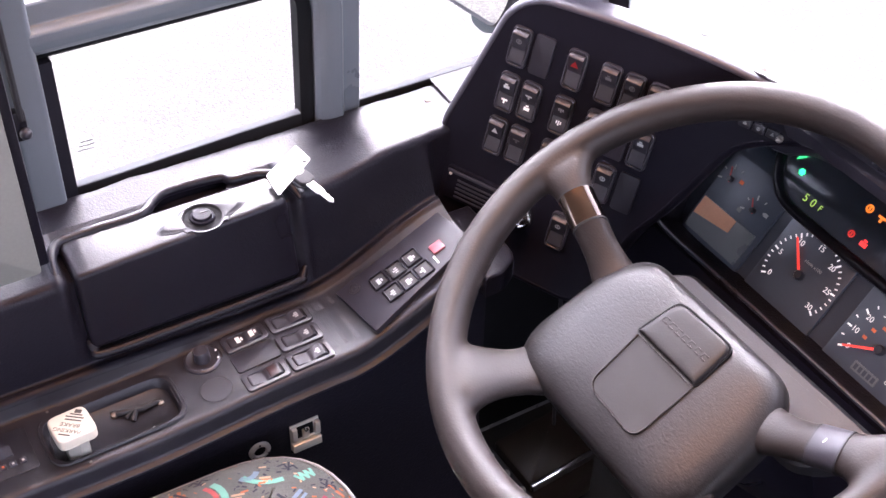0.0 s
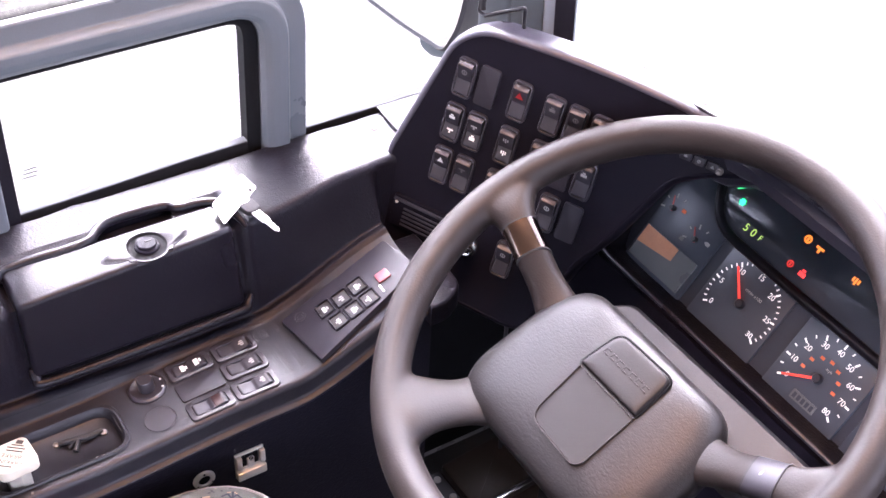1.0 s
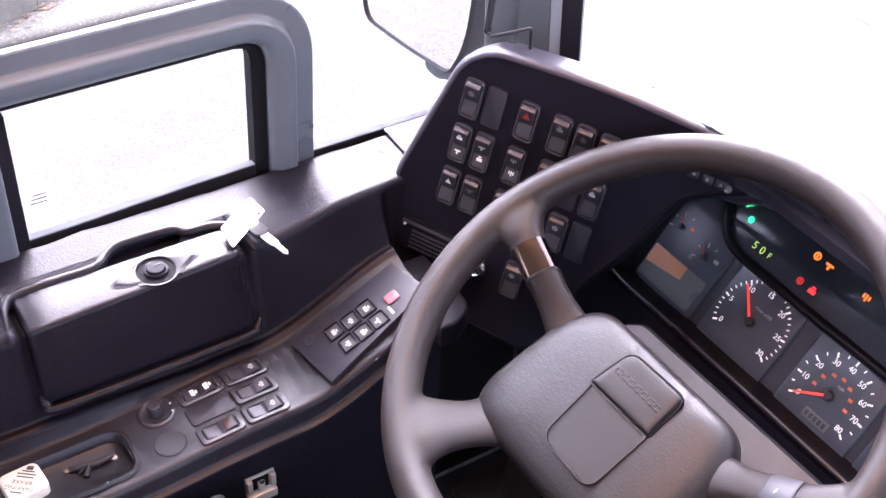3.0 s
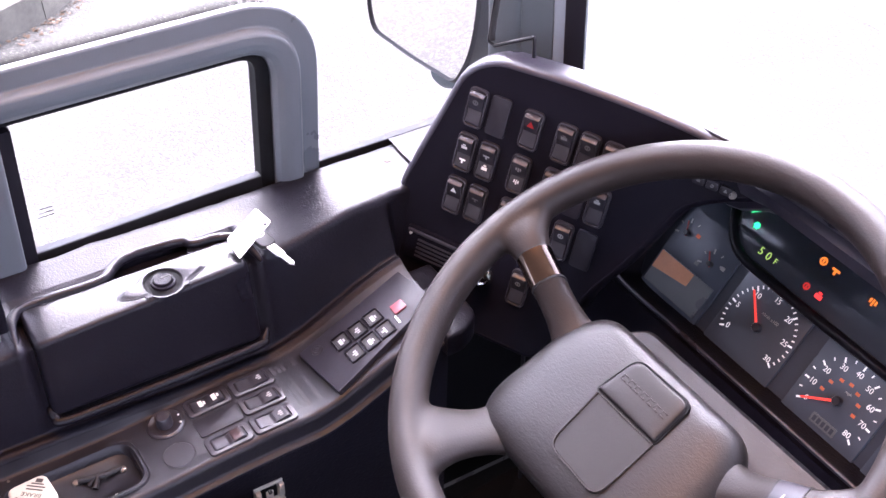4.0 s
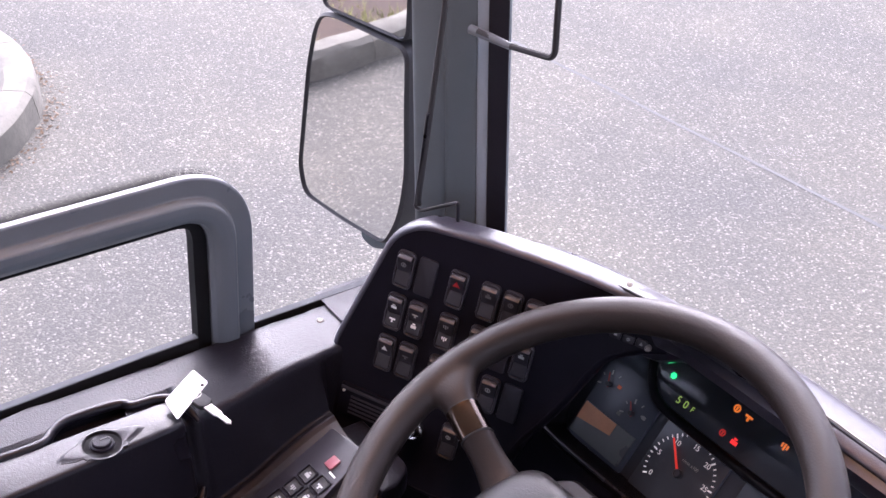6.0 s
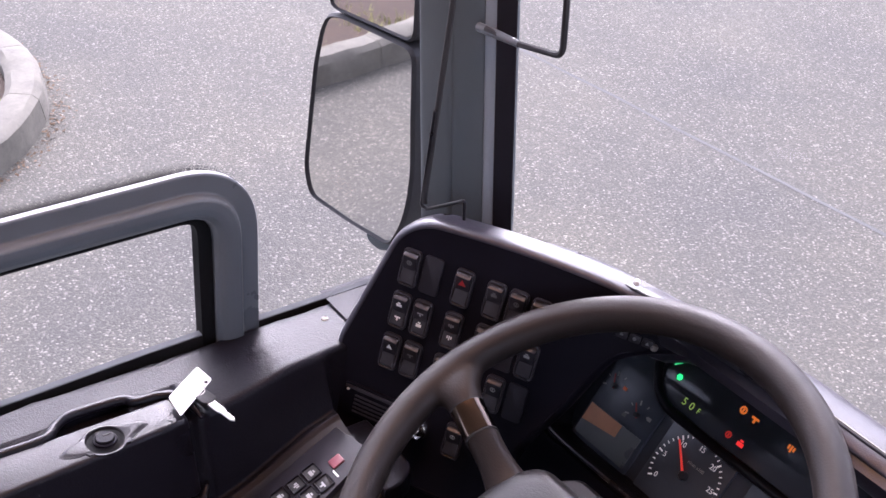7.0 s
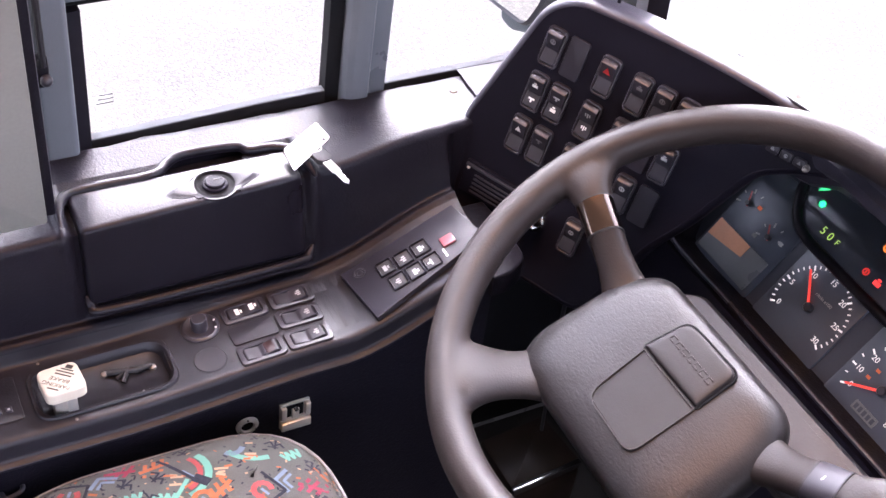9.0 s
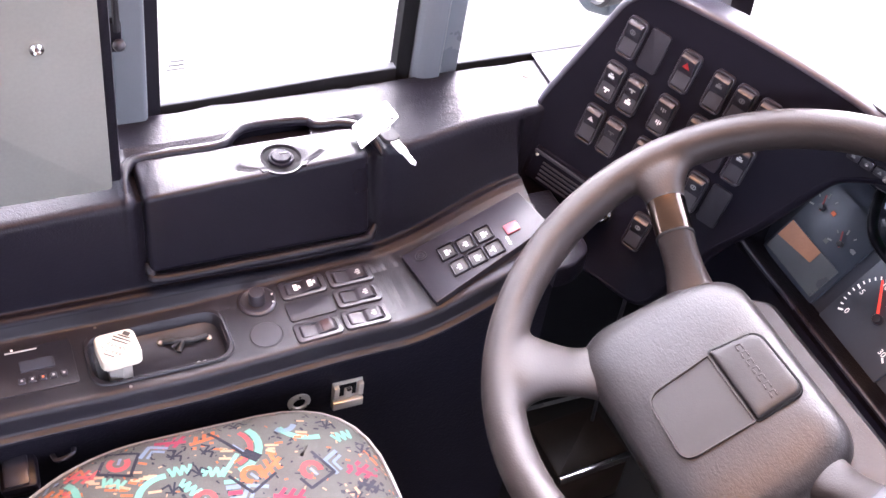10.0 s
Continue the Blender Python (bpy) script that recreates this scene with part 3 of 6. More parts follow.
# only the left band has the warm reflection in its colour
for p0, p1, widths, flare in ARMS[:2]:
    for name, t0, t1, grow, mat, label in (("horn_band", 0.535, 0.715, 0.0003, BAND if p1[0] < 0 else SWITCH, "smoky polished band with a warm reflection in its tint" if p1[0] < 0 else "smooth black band with a small symbol"), ("band_edge", 0.530, 0.540, 0.0005, RUBBER, ""), ("band_edge", 0.710, 0.720, 0.0005, RUBBER, "")):
        b = bmesh.new()
        loft(b, arm_rings(p0, p1, widths, t0, t1, grow, flare), True, True, True)
        band = part(name, b, mat, wheel, label)
        if name == "horn_band" and p1[0] > 0:
            c = Vector((*p0, 0)).lerp(Vector((*p1, 0)), 0.615)
            b = bmesh.new()
            block(b, (0, 0, 0), (0.0012, 0.0050, 0.0003))
            block(b, (0.0022, 0, 0), (0.0030, 0.0018, 0.0003))
            part("symbol", b, MID_PRINT, band, smooth=False, m=Matrix.Translation((c.x, c.y, HUB_Z - 0.010 + (-0.001 - HUB_Z + 0.010) * smoothstep(0.12, 0.9, 0.615) + 0.0155)))

HUB_OUT = rounded([(-0.106, -0.142), (0.106, -0.142), (0.124, -0.112), (0.120, -0.020), (0.098, 0.024), (-0.098, 0.024), (-0.120, -0.020), (-0.124, -0.112)],
                  [0.030, 0.030, 0.022, 0.035, 0.03, 0.03, 0.035, 0.022], 7)


def toward(pts, k, c=(0.0, -0.058)):
    return [(c[0] + (x - c[0]) * k, c[1] + (y - c[1]) * k) for x, y in pts]


bm = bmesh.new()
rings = []
for k, z in ((0.90, -0.045), (0.97, -0.030), (1.0, -0.014), (1.0, -0.006), (0.985, 0.001), (0.955, 0.0065), (0.90, 0.0105), (0.80, 0.0135), (0.66, 0.0155), (0.45, 0.0165), (0.2, 0.017)):
    rings.append([(x, y, z + HUB_Z) for x, y in toward(HUB_OUT, k)])
loft(bm, rings, True, True, True)
hub = part("hub", bm, HUB, wheel)
PAD_Z = HUB_Z + 0.0165
# inset lower plate with a pale moulded line, and the raised horn pad above it
pocket = rounded([(-0.0322, -0.0405), (-0.0262, -0.1075), (0.0470, -0.1095), (0.0462, -0.0395)], [0.002, 0.015, 0.015, 0.002], 6)
bm = bmesh.new()
frame_slab(bm, pocket, shrink(pocket, 0.0014), PAD_Z - 0.003, PAD_Z + 0.0022)
part("moulded_line", bm, RIM, hub)
bm = bmesh.new()
slab(bm, shrink(pocket, 0.0013), PAD_Z - 0.004, PAD_Z + 0.0006, 0.0004, 1)
part("lower_plate", bm, EMBLEM, hub, "smooth grey plate")
pad = rounded([(-0.0335, -0.0390), (0.0455, -0.0380), (0.0430, 0.0085), (-0.0280, 0.0060)], [0.002, 0.003, 0.011, 0.011], 6)
bm = bmesh.new()
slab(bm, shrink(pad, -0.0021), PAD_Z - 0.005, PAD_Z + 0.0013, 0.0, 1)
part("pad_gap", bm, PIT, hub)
bm = bmesh.new()
pad_rings = [[(x, y, PAD_Z - 0.004) for x, y in pad]]
for k, z in ((1.0, 0.0012), (0.992, 0.0024), (0.972, 0.0034), (0.93, 0.0041), (0.82, 0.0045), (0.60, 0.0047), (0.3, 0.0048)):
    pad_rings.append([(x, y, PAD_Z + z) for x, y in toward(pad, k, (0.006, -0.016))])
loft(bm, pad_rings, True, True, True)
horn = part("horn_pad", bm, EMBLEM, hub, "smooth raised horn pad with an embossed mark")
# the maker's mark as plain embossed bars
for i in range(7):
    bm = bmesh.new()
    block(bm, (-0.0215 + 0.0090 * i, -0.0175, PAD_Z + 0.0047), (0.0066, 0.0016, 0.0008), 0.0002)
    block(bm, (-0.0215 + 0.0090 * i, -0.0125, PAD_Z + 0.0047), (0.0066, 0.0013, 0.0008), 0.0002)
    block(bm, (-0.0243 + 0.0090 * i, -0.0150, PAD_Z + 0.0047), (0.0012, 0.0060, 0.0008), 0.0002)
    part("mark", bm, EMBLEM, horn)

# ---- steering column below the wheel ----
column = thing("steering_column", "grey plastic steering column cover under the wheel", "steering column", WHEEL)
bm = bmesh.new()
cover = rounded([(-0.085, -0.02), (0.130, -0.02), (0.172, 0.040), (0.160, 0.051), (-0.086, 0.048), (-0.106, 0.030)], [0.02, 0.02, 0.012, 0.012, 0.008, 0.010], 4)
loft(bm, [[(x * 0.9, y * 0.8 + 0.008, -0.16) for x, y in cover], [(x * 0.98, y, -0.12) for x, y in cover], [(x, y, -0.096) for x, y in cover], [(x, y, -0.091) for x, y in shrink(cover, 0.004)]], True, True, True)
part("cover", bm, COVER, column)
bm = bmesh.new()
lathe(bm, [(0.05, -0.15), (0.045, -0.06), (0.045, -0.045)], 24, Matrix.Translation((0, -0.045, 0)))
part("boss", bm, BLACK, column)
bm = bmesh.new()
tube(bm, [(0, -0.04, -0.14), (0, 0.02, -0.42), (0, 0.07, -0.74)], 0.04, 16)
part("shaft_tube", bm, BLACK, column)

# ---- switch pod left of the wheel ----
POD = basis((-0.89, 0.675, 0.745), (0.865, 0.491, -0.107), (-0.021, 0.248, 0.968))
pod = thing("switch_pod", "matt black dashboard pod carrying rows of rocker switches", "dashboard", POD)
POD_OUT = rounded([(-0.098, -0.215), (0.085, -0.215), (0.122, -0.10), (0.143, -0.065), (0.1845, 0.033), (0.214, 0.0535), (0.262, 0.0740), (0.272, 0.096), (0.19, 0.1085), (0.104, 0.1115), (0.0285, 0.1090), (-0.050, 0.1020), (-0.078, 0.080),
                   (-0.1215, -0.0737), (-0.112, -0.14), (-0.104, -0.18)], [0, 0.02, 0.03, 0.03, 0.03, 0.02, 0, 0, 0.05, 0.05, 0.05, 0.022, 0.022, 0.015, 0.03, 0], 5)
bm = bmesh.new()
back = POD.to_3x3().inverted() @ Vector((-0.25, 1.0, -0.05)).normalized()
def pod_rings(steps):
    return [[Vector((x, y, z)) + back * k for x, y in shrink(POD_OUT, d)] for d, z, k in steps]


loft(bm, pod_rings(((0.010, -0.001, 0), (0.005, -0.0006, 0), (0.0, 0.0, 0), (-0.0016, -0.0003, 0))), True, True, False)
part("face_panel", bm, PANEL, pod)
bm = bmesh.new()
loft(bm, pod_rings(((0.0025, -0.0008, 0), (0.001, 0.0004, 0), (-0.0015, 0.0002, 0), (-0.0042, -0.0022, 0), (-0.0062, -0.0062, 0), (-0.0072, -0.012, 0.0), (-0.0076, -0.018, 0.006), (-0.006, -0.02, 0.014))))
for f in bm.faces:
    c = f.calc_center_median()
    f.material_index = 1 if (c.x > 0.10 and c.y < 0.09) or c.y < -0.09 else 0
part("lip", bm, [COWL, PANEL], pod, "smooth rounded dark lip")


def rocker(name, parent, m, w=0.0228, h=0.0455, kind=0, mx=0.0022, my=0.0026, rim=0.0030, corner=0.0066, lift=1.0):
    """A rocker switch: rounded bezel, and a rocker whose upper half stands out; kind 1 is a blank cover."""
    b = bmesh.new()
    if kind == 1:
        slab(b, rect(w, h, 0.0042, 4), -0.002, 0.0022 * lift, 0.0009 * lift, 2)
        return part(name, b, KEYPLATE, parent, "blank switch cover", m=m)
    out, hole = rect(w, h, corner, 4), rect(w - 2 * mx, h - 2 * my, corner * 0.6, 4)
    loft(b, [[(x, y, -0.002) for x, y in out], [(x, y, rim - 0.0012) for x, y in out], [(x, y, rim - 0.0003) for x, y in shrink(out, 0.0004)], [(x, y, rim) for x, y in shrink(out, 0.0011)], [(x, y, rim) for x, y in shrink(hole, -0.0004)],
             [(x, y, rim - 0.0005) for x, y in hole], [(x, y, -0.003) for x, y in hole]], True, True, True)
    ob = part(name, b, SWITCH, parent, m=m)
    b = bmesh.new()
    hw, hh = w / 2 - mx - 0.0005, h / 2 - my - 0.0006
    prof = [(-hh, rim - 0.001), (-hh + 0.0016, rim + 0.0004), (-0.002, rim - 0.0014), (0.0015, rim + 0.0006), (hh - 0.0075, rim + 0.0046 * lift), (hh - 0.0042, rim + 0.0064 * lift), (hh - 0.0010, rim + 0.0026 * lift), (hh, rim - 0.0005), (hh, -0.002), (-hh, -0.002)]
    ring = open_rounded(prof, 0.0014, 3)
    loft(b, [[(x, y * k, z - e) for y, z in ring] for x, e, k in ((-hw, 0.0006, 0.985), (-hw + 0.0005, 0.0, 1.0), (hw - 0.0005, 0.0, 1.0), (hw, 0.0006, 0.985))], True, True, True)
    part("rocker", b, SWITCH, ob)
    return ob


def icon(parent, x, y, z, mat, size=0.0052, shape=0, slope=0.0):
    """A small printed symbol of a few bars."""
    b = bmesh.new()
    s = size
    if shape == 0:
        block(b, (x, y, z), (s, s * 0.55, 0.0003))
        block(b, (x, y + s * 0.5, z), (s * 0.5, s * 0.25, 0.0003))
    elif shape == 1:
        slab(b, [(x - s * 0.55, y - s * 0.4), (x + s * 0.55, y - s * 0.4), (x, y + s * 0.6)], z - 0.0001, z + 0.0002)
    elif shape == 2:
        block(b, (x, y, z), (s * 1.1, s * 0.28, 0.0003))
        block(b, (x, y - s * 0.35, z), (s * 0.3, s * 0.5, 0.0003))
    elif shape == 3:
        frame_slab(b, circle(s * 0.5, 14, x, y), circle(s * 0.3, 14, x, y), z - 0.0001, z + 0.0002)
        block(b, (x, y, z), (s * 0.22, s * 0.5, 0.0003))
    elif shape == 5:
        slab(b, circle(s * 0.5, 6, x, y), z - 0.0001, z + 0.0003)
    else:
        for k in (-1, 0, 1):
            block(b, (x + k * s * 0.36, y + (0.1 * k * k) * s, z), (s * 0.22, s * (0.8 - 0.3 * abs(k)), 0.0003))
    if slope:
        for v in b.verts:
            v.co.z += (v.co.y - y) * slope
    return part("symbol", b, mat, parent, smooth=False)


COLS, ROWS_V = (-0.0575, -0.0305, 0.0083, 0.0470, 0.0740, 0.1010), (0.0465, -0.0070, -0.0605)
# column, row, kind, upper symbol, lower symbol
LAYOUT = [(0, 0, 0, (3, "dim"), None), (1, 0, 1, None, None), (2, 0, 0, (1, "red"), None), (3, 0, 0, (0, "dim"), None), (4, 0, 0, (3, "dim"), None), (5, 0, 0, (4, "dim"), None),
          (0, 1, 0, (0, "white"), (2, "white")), (1, 1, 0, (2, "mid"), (0, "white")), (2, 1, 0, (4, "mid"), (4, "white")), (3, 1, 0, (3, "dim"), None), (4, 1, 1, None, None), (5, 1, 0, (0, "mid"), None),
          (0, 2, 0, (1, "white"), None), (1, 2, 0, (2, "dim"), None), (2, 2, 0, (3, "dim"), None), (4, 2, 0, (3, "mid"), None), (5, 2, 1, None, None)]
MID = material("grey_print", (0.42, 0.42, 0.41), 0.5)
DIM = material("faint_print", (0.17, 0.17, 0.17), 0.5)
INKS = {"white": WHITE, "mid": MID, "dim": DIM, "red": RED}
for c, r, kind, up, low in LAYOUT:
    m = Matrix.Translation((COLS[c], ROWS_V[r], 0.0))
    sw = rocker("rocker_switch" if kind == 0 else "switch_blank", pod, m, kind=kind)
    if up:
        icon(sw, 0, 0.0078, 0.0067, INKS[up[1]], 0.0082 if up[1] == "red" else 0.0068, up[0], 0.42)
    if low:
        icon(sw, 0, -0.0085, 0.0030, INKS[low[1]], 0.0066, low[0], -0.09)
sw = rocker("rocker_switch", pod, Matrix.Translation((0.0434, -0.137, 0.0)))
icon(sw, 0, 0.0078, 0.0067, MID, 0.0066, 3, 0.42)
# ashtray drawer with louvres
drawer = part("drawer", slab(bmesh.new(), rect(0.072, 0.040, 0.003, 3, -0.065, -0.137), -0.004, 0.003, 0.001, 2), PANEL, pod, "black drawer front with fine louvres")
b = bmesh.new()
block(b, (-0.065, -0.1225, 0.0035), (0.070, 0.004, 0.003), 0.001)
part("grip", b, SWITCH, drawer)
for i in range(5):
    b = bmesh.new()
    block(b, (-0.060, -0.131 - 0.0052 * i, 0.0035), (0.052, 0.0022, 0.002), 0.0006)
    part("louvre", b, SWITCH, drawer)
b = bmesh.new()
lathe(b, [(0.0018, 0.003), (0.0018, 0.0048), (0.001, 0.0054)], 10, Matrix.Translation((-0.096, -0.126, 0)))
part("screw", b, ZINC, drawer)
# small keys and a screw near the cluster's corner
for i in range(3):
    b = bmesh.new()
    slab(b, rect(0.0125, 0.0095, 0.002, 2, 0.192 + 0.0145 * i, 0.0655), -0.001, 0.0024, 0.0008, 2)
    k = part("key_button", b, KEYPLATE, pod)
    icon(k, 0.192 + 0.0145 * i, 0.0655, 0.0025, DIM, 0.0038, (0, 3, 1)[i])
b = bmesh.new()
lathe(b, [(0.0042, -0.001), (0.0042, 0.0015), (0.003, 0.0026), (0.0012, 0.0018)], 16, Matrix.Translation((0.2287, 0.0635, 0)))
part("screw", b, DULL, pod)
b = bmesh.new()
lathe(b, [(0.0035, -0.003), (0.0035, 0.001), (0.002, 0.0022)], 14, Matrix.Translation((0.1895, 0.1225, -0.006)))
part("rivet", b, WHITE, pod)
# ignition lock with its key
lock = part("ignition_lock", lathe(bmesh.new(), [(0.0155, -0.002), (0.0155, 0.003), (0.0135, 0.0062), (0.0110, 0.0066), (0.0100, 0.0030), (0.0001, 0.0030)], 28, Matrix.Translation((-0.0027, -0.140, 0))), CHROME, pod, "bright metal ignition lock")
b = bmesh.new()
slab(b, rounded([(-0.004, -0.010), (0.004, -0.010), (0.0045, 0.002), (0.0115, 0.006), (0.0115, 0.020), (-0.0115, 0.020), (-0.0115, 0.006), (-0.0045, 0.002)], 0.003, 3), -0.0012, 0.0012, 0.0004, 1)
bmesh.ops.transform(b, matrix=Matrix.Translation((-0.0027, -0.140, 0.010)) @ pose(0, 0, 0, 90, 0, 35), verts=b.verts)
part("key", b, CHROME, lock)

# ---- dash top behind the pod and above the cluster ----
CREST = [(-0.972, 0.70, 0.780), (-0.944, 0.728, 0.817), (-0.887, 0.757, 0.832), (-0.832, 0.79, 0.833), (-0.765, 0.813, 0.831), (-0.659, 0.828, 0.831), (-0.552, 0.846, 0.826), (-0.443, 0.850, 0.821), (-0.2, 0.852, 0.818), (0.4, 0.85, 0.815), (1.3, 0.80, 0.81)]
INNER = [(-0.957, 0.674, 0.778), (-0.946, 0.680, 0.817), (-0.924, 0.696, 0.833), (-0.866, 0.734, 0.835), (-0.797, 0.772, 0.833), (-0.690, 0.803, 0.829), (-0.560, 0.812, 0.822), (-0.420, 0.812, 0.816), (-0.2, 0.812, 0.812), (0.4, 0.81, 0.81), (1.3, 0.76, 0.80)]


def along(pts, n):
    """A smooth line of n points through pts."""
    pts = [Vector(p) for p in pts]
    out = []
    for i in range(n):
        f = i / (n - 1) * (len(pts) - 1)
        j = min(int(f), len(pts) - 2)
        t = f - j
        p0, p1, p2, p3 = pts[max(j - 1, 0)], pts[j], pts[j + 1], pts[min(j + 2, len(pts) - 1)]
        out.append(0.5 * ((2 * p1) + (p2 - p0) * t + (2 * p0 - 5 * p1 + 4 * p2 - p3) * t * t + (3 * p1 - p0 - 3 * p2 + p3) * t ** 3))
    return out


rings = []
for a, c in zip(along(INNER, 81), along(CREST, 81)):
    a0 = a + Vector((0, 0.006, -0.02))
    rings.append([a0, a + Vector((0, 0.0, -0.003)), a + Vector((0, 0.002, 0)), a.lerp(c, 0.35) + Vector((0, 0, 0.003)), a.lerp(c, 0.7) + Vector((0, 0, 0.003)), c, c + Vector((-0.004, 0.012, -0.004)), c + Vector((-0.012, 0.03, -0.018)), c + Vector((-0.03, 0.08, -0.09)),
                  c + Vector((-0.04, 0.16, -0.25)), c + Vector((-0.04, 0.215, -0.48))])
bm = bmesh.new()
loft(bm, rings, False)
tagged(part("dash_top", bm, COWL), "dark grey moulded dashboard top under the windscreen", "dashboard", kind="structure")

# the joint between the pod's hood and the dash top: a dark groove beside a pale bead for the edge's highlight
seam, groove = bmesh.new(), bmesh.new()
line = [(a.lerp(c, 0.42) + Vector((0, 0, 0.0030)), a.lerp(c, 0.34) + Vector((0, 0, 0.0026))) for a, c in list(zip(along(INNER, 81), along(CREST, 81)))[24:]]
tube(seam, [p for p, q in line], 0.0013, 6)
tube(groove, [q for p, q in line], 0.0016, 6)
tagged(part("trim", seam, ALU), "thin pale bead put in as the highlight along the dashboard top's joint", "trim", kind="structure")
tagged(part("trim", groove, SEAL), "dark groove along the dashboard top's joint", "trim", kind="structure")

# the visor over the dials
rings = []
for i in range(25):
    x = -0.735 + 0.46 * i / 24
    k = 0.035 * (1 - smoothstep(-0.735, -0.66, x))
    drop = 0.02 * (abs(x + 0.577) / 0.3) ** 2 * (1 if x > -0.577 else 0.2)
    rings.append([(x, y, z - k * f - drop * f) for y, z, f in ((0.815, 0.812, 0.1), (0.806, 0.806, 0.2), (0.808, 0.792, 0.5), (0.814, 0.7872, 1), (0.838, 0.7882, 1), (0.8425, 0.7862, 1), (0.8445, 0.7775, 1), (0.8425, 0.7660, 1), (0.848, 0.7610, 1), (0.88, 0.744, 0.8), (0.945, 0.685, 0.2))])
bm = bmesh.new()
loft(bm, rings, False)
tagged(part("dial_visor", bm, COWL), "dark moulded visor arching over the dials", "dashboard", kind="structure")

# ---- instrument cluster ----
CA = radians(51)
CLUSTER = basis((-0.577, 0.867, 0.586), (1, 0, 0), (0, math.cos(CA), math.sin(CA)))
cluster = thing("instrument_cluster", "black instrument cluster with two round dials and warning lamps", "gauge", CLUSTER)
part("face", slab(bmesh.new(), rect(0.60, 0.23, 0.02, 4, 0.0, 0.035), -0.03, -0.0045, 0.003), CLUSTER_FACE, cluster)


def lettering(body, size, x, y, z, mat, parent, name="number", turn=0.0):
    cu = bpy.data.curves.new(name, "FONT")
    cu.body, cu.size, cu.align_x, cu.align_y = body, size, "CENTER", "CENTER"
    cu.extrude = 0.00008
    tmp = bpy.data.objects.new(name, cu)
    scene.collection.objects.link(tmp)
    bpy.context.view_layer.update()
    me = bpy.data.meshes.new_from_object(tmp.evaluated_get(bpy.context.evaluated_depsgraph_get()))
    bpy.data.objects.remove(tmp)
    me.materials.clear()
    me.materials.append(mat)
    ob = new(name, me)
    ob.parent = parent
    ob.matrix_local = Matrix.Translation((x, y, z)) @ pose(0, 0, 0, 0, 0, turn)
    return ob


def tile(x0, x1, y0, y1, name):
    b = bmesh.new()
    slab(b, rounded([(x0, y0), (x1, y0), (x1, y1), (x0, y1)], 0.004, 3), -0.005, -0.001, 0.0008, 2)
    return part(name, b, DIAL, cluster)


def ticks(parent, cx, cy, r, a0, a1, n, major, ink=DIAL_INK):
    for i in range(n + 1):
        a = radians(a0 + (a1 - a0) * i / n)
        big = i % major == 0
        ln, wd = (0.0058, 0.0020) if big else (0.0036, 0.0014)
        b = bmesh.new()
        block(b, (0, 0, 0), (ln, wd, 0.0003))
        part("tick", b, ink, parent, smooth=False, m=Matrix.Translation((cx + (r - ln / 2) * math.cos(a), cy + (r - ln / 2) * math.sin(a), -0.0007)) @ Matrix.Rotation(a, 4, "Z"))


def needle(parent, cx, cy, a, length, width=0.0030, boss=0.0055, paint=NEEDLE):
    b = bmesh.new()
    slab(b, [(-0.004, -width / 2), (length * 0.96, -width * 0.36), (length, 0), (length * 0.96, width * 0.36), (-0.004, width / 2)], 0.002, 0.0032)
    part("needle", b, paint, parent, "red needle", smooth=False, m=Matrix.Translation((cx, cy, 0)) @ Matrix.Rotation(radians(a), 4, "Z"))
    part("boss", lathe(bmesh.new(), [(boss, -0.001), (boss, 0.004), (boss * 0.8, 0.0055)], 20, Matrix.Translation((cx, cy, 0))), SWITCH, parent)


TX, TY = -0.1007, 0.0
tach = tile(-0.152, -0.050, -0.047, 0.050, "rev_counter")
ticks(tach, TX, TY, 0.0478, 211, -32, 30, 5)
for i, n in enumerate(("0", "5", "10", "15", "20", "25", "30")):
    a = radians(211 - 243 * i / 6)
    lettering(n, 0.0090, TX + 0.0372 * math.cos(a), TY + 0.0372 * math.sin(a), -0.0006, DIAL_INK, tach, "number")
lettering("r/min x100", 0.0056, TX + 0.006, TY + 0.0165, -0.0006, MID, tach, "legend")
needle(tach, TX, TY, 134, 0.0435)
SX, SY = 0.0248, -0.0052
speedo = tile(-0.026, 0.076, -0.052, 0.050, "speedometer")
ticks(speedo, SX, SY, 0.0470, 211, -35, 16, 2)
for i in range(9):
    a = radians(211 - 246 * i / 8)
    lettering(str(10 * i), 0.0090, SX + 0.0358 * math.cos(a), SY + 0.0358 * math.sin(a), -0.0006, DIAL_INK, speedo, "number")
    if 0 < i < 8:
        b = bmesh.new()
        block(b, (0, 0, 0), (0.0052, 0.0034, 0.0003))
        part("inner_mark", b, ORANGE_PRINT, speedo, smooth=False, m=Matrix.Translation((SX + 0.0225 * math.cos(a), SY + 0.0225 * math.sin(a), -0.0007)))
lettering("mph", 0.0046, SX + 0.004, SY + 0.0135, -0.0006, MID, speedo, "legend")
needle(speedo, SX, SY, 211, 0.0415)
b = bmesh.new()
slab(b, rect(0.033, 0.0105, 0.001, 2, SX + 0.003, SY - 0.029), -0.001, 0.0002, 0.0002, 1)
odo = part("odometer", b, GREYLCD, speedo, "grey liquid crystal odometer")
for i in range(5):
    b = bmesh.new()
    block(b, (SX - 0.009 + 0.006 * i, SY - 0.029, 0.0003), (0.004, 0.0062, 0.0002))
    part("digit_bar", b, CLUSTER_FACE, odo, smooth=False)
# left module: display and small gauges
mod = tile(-0.266, -0.168, -0.046, 0.088, "side_module")
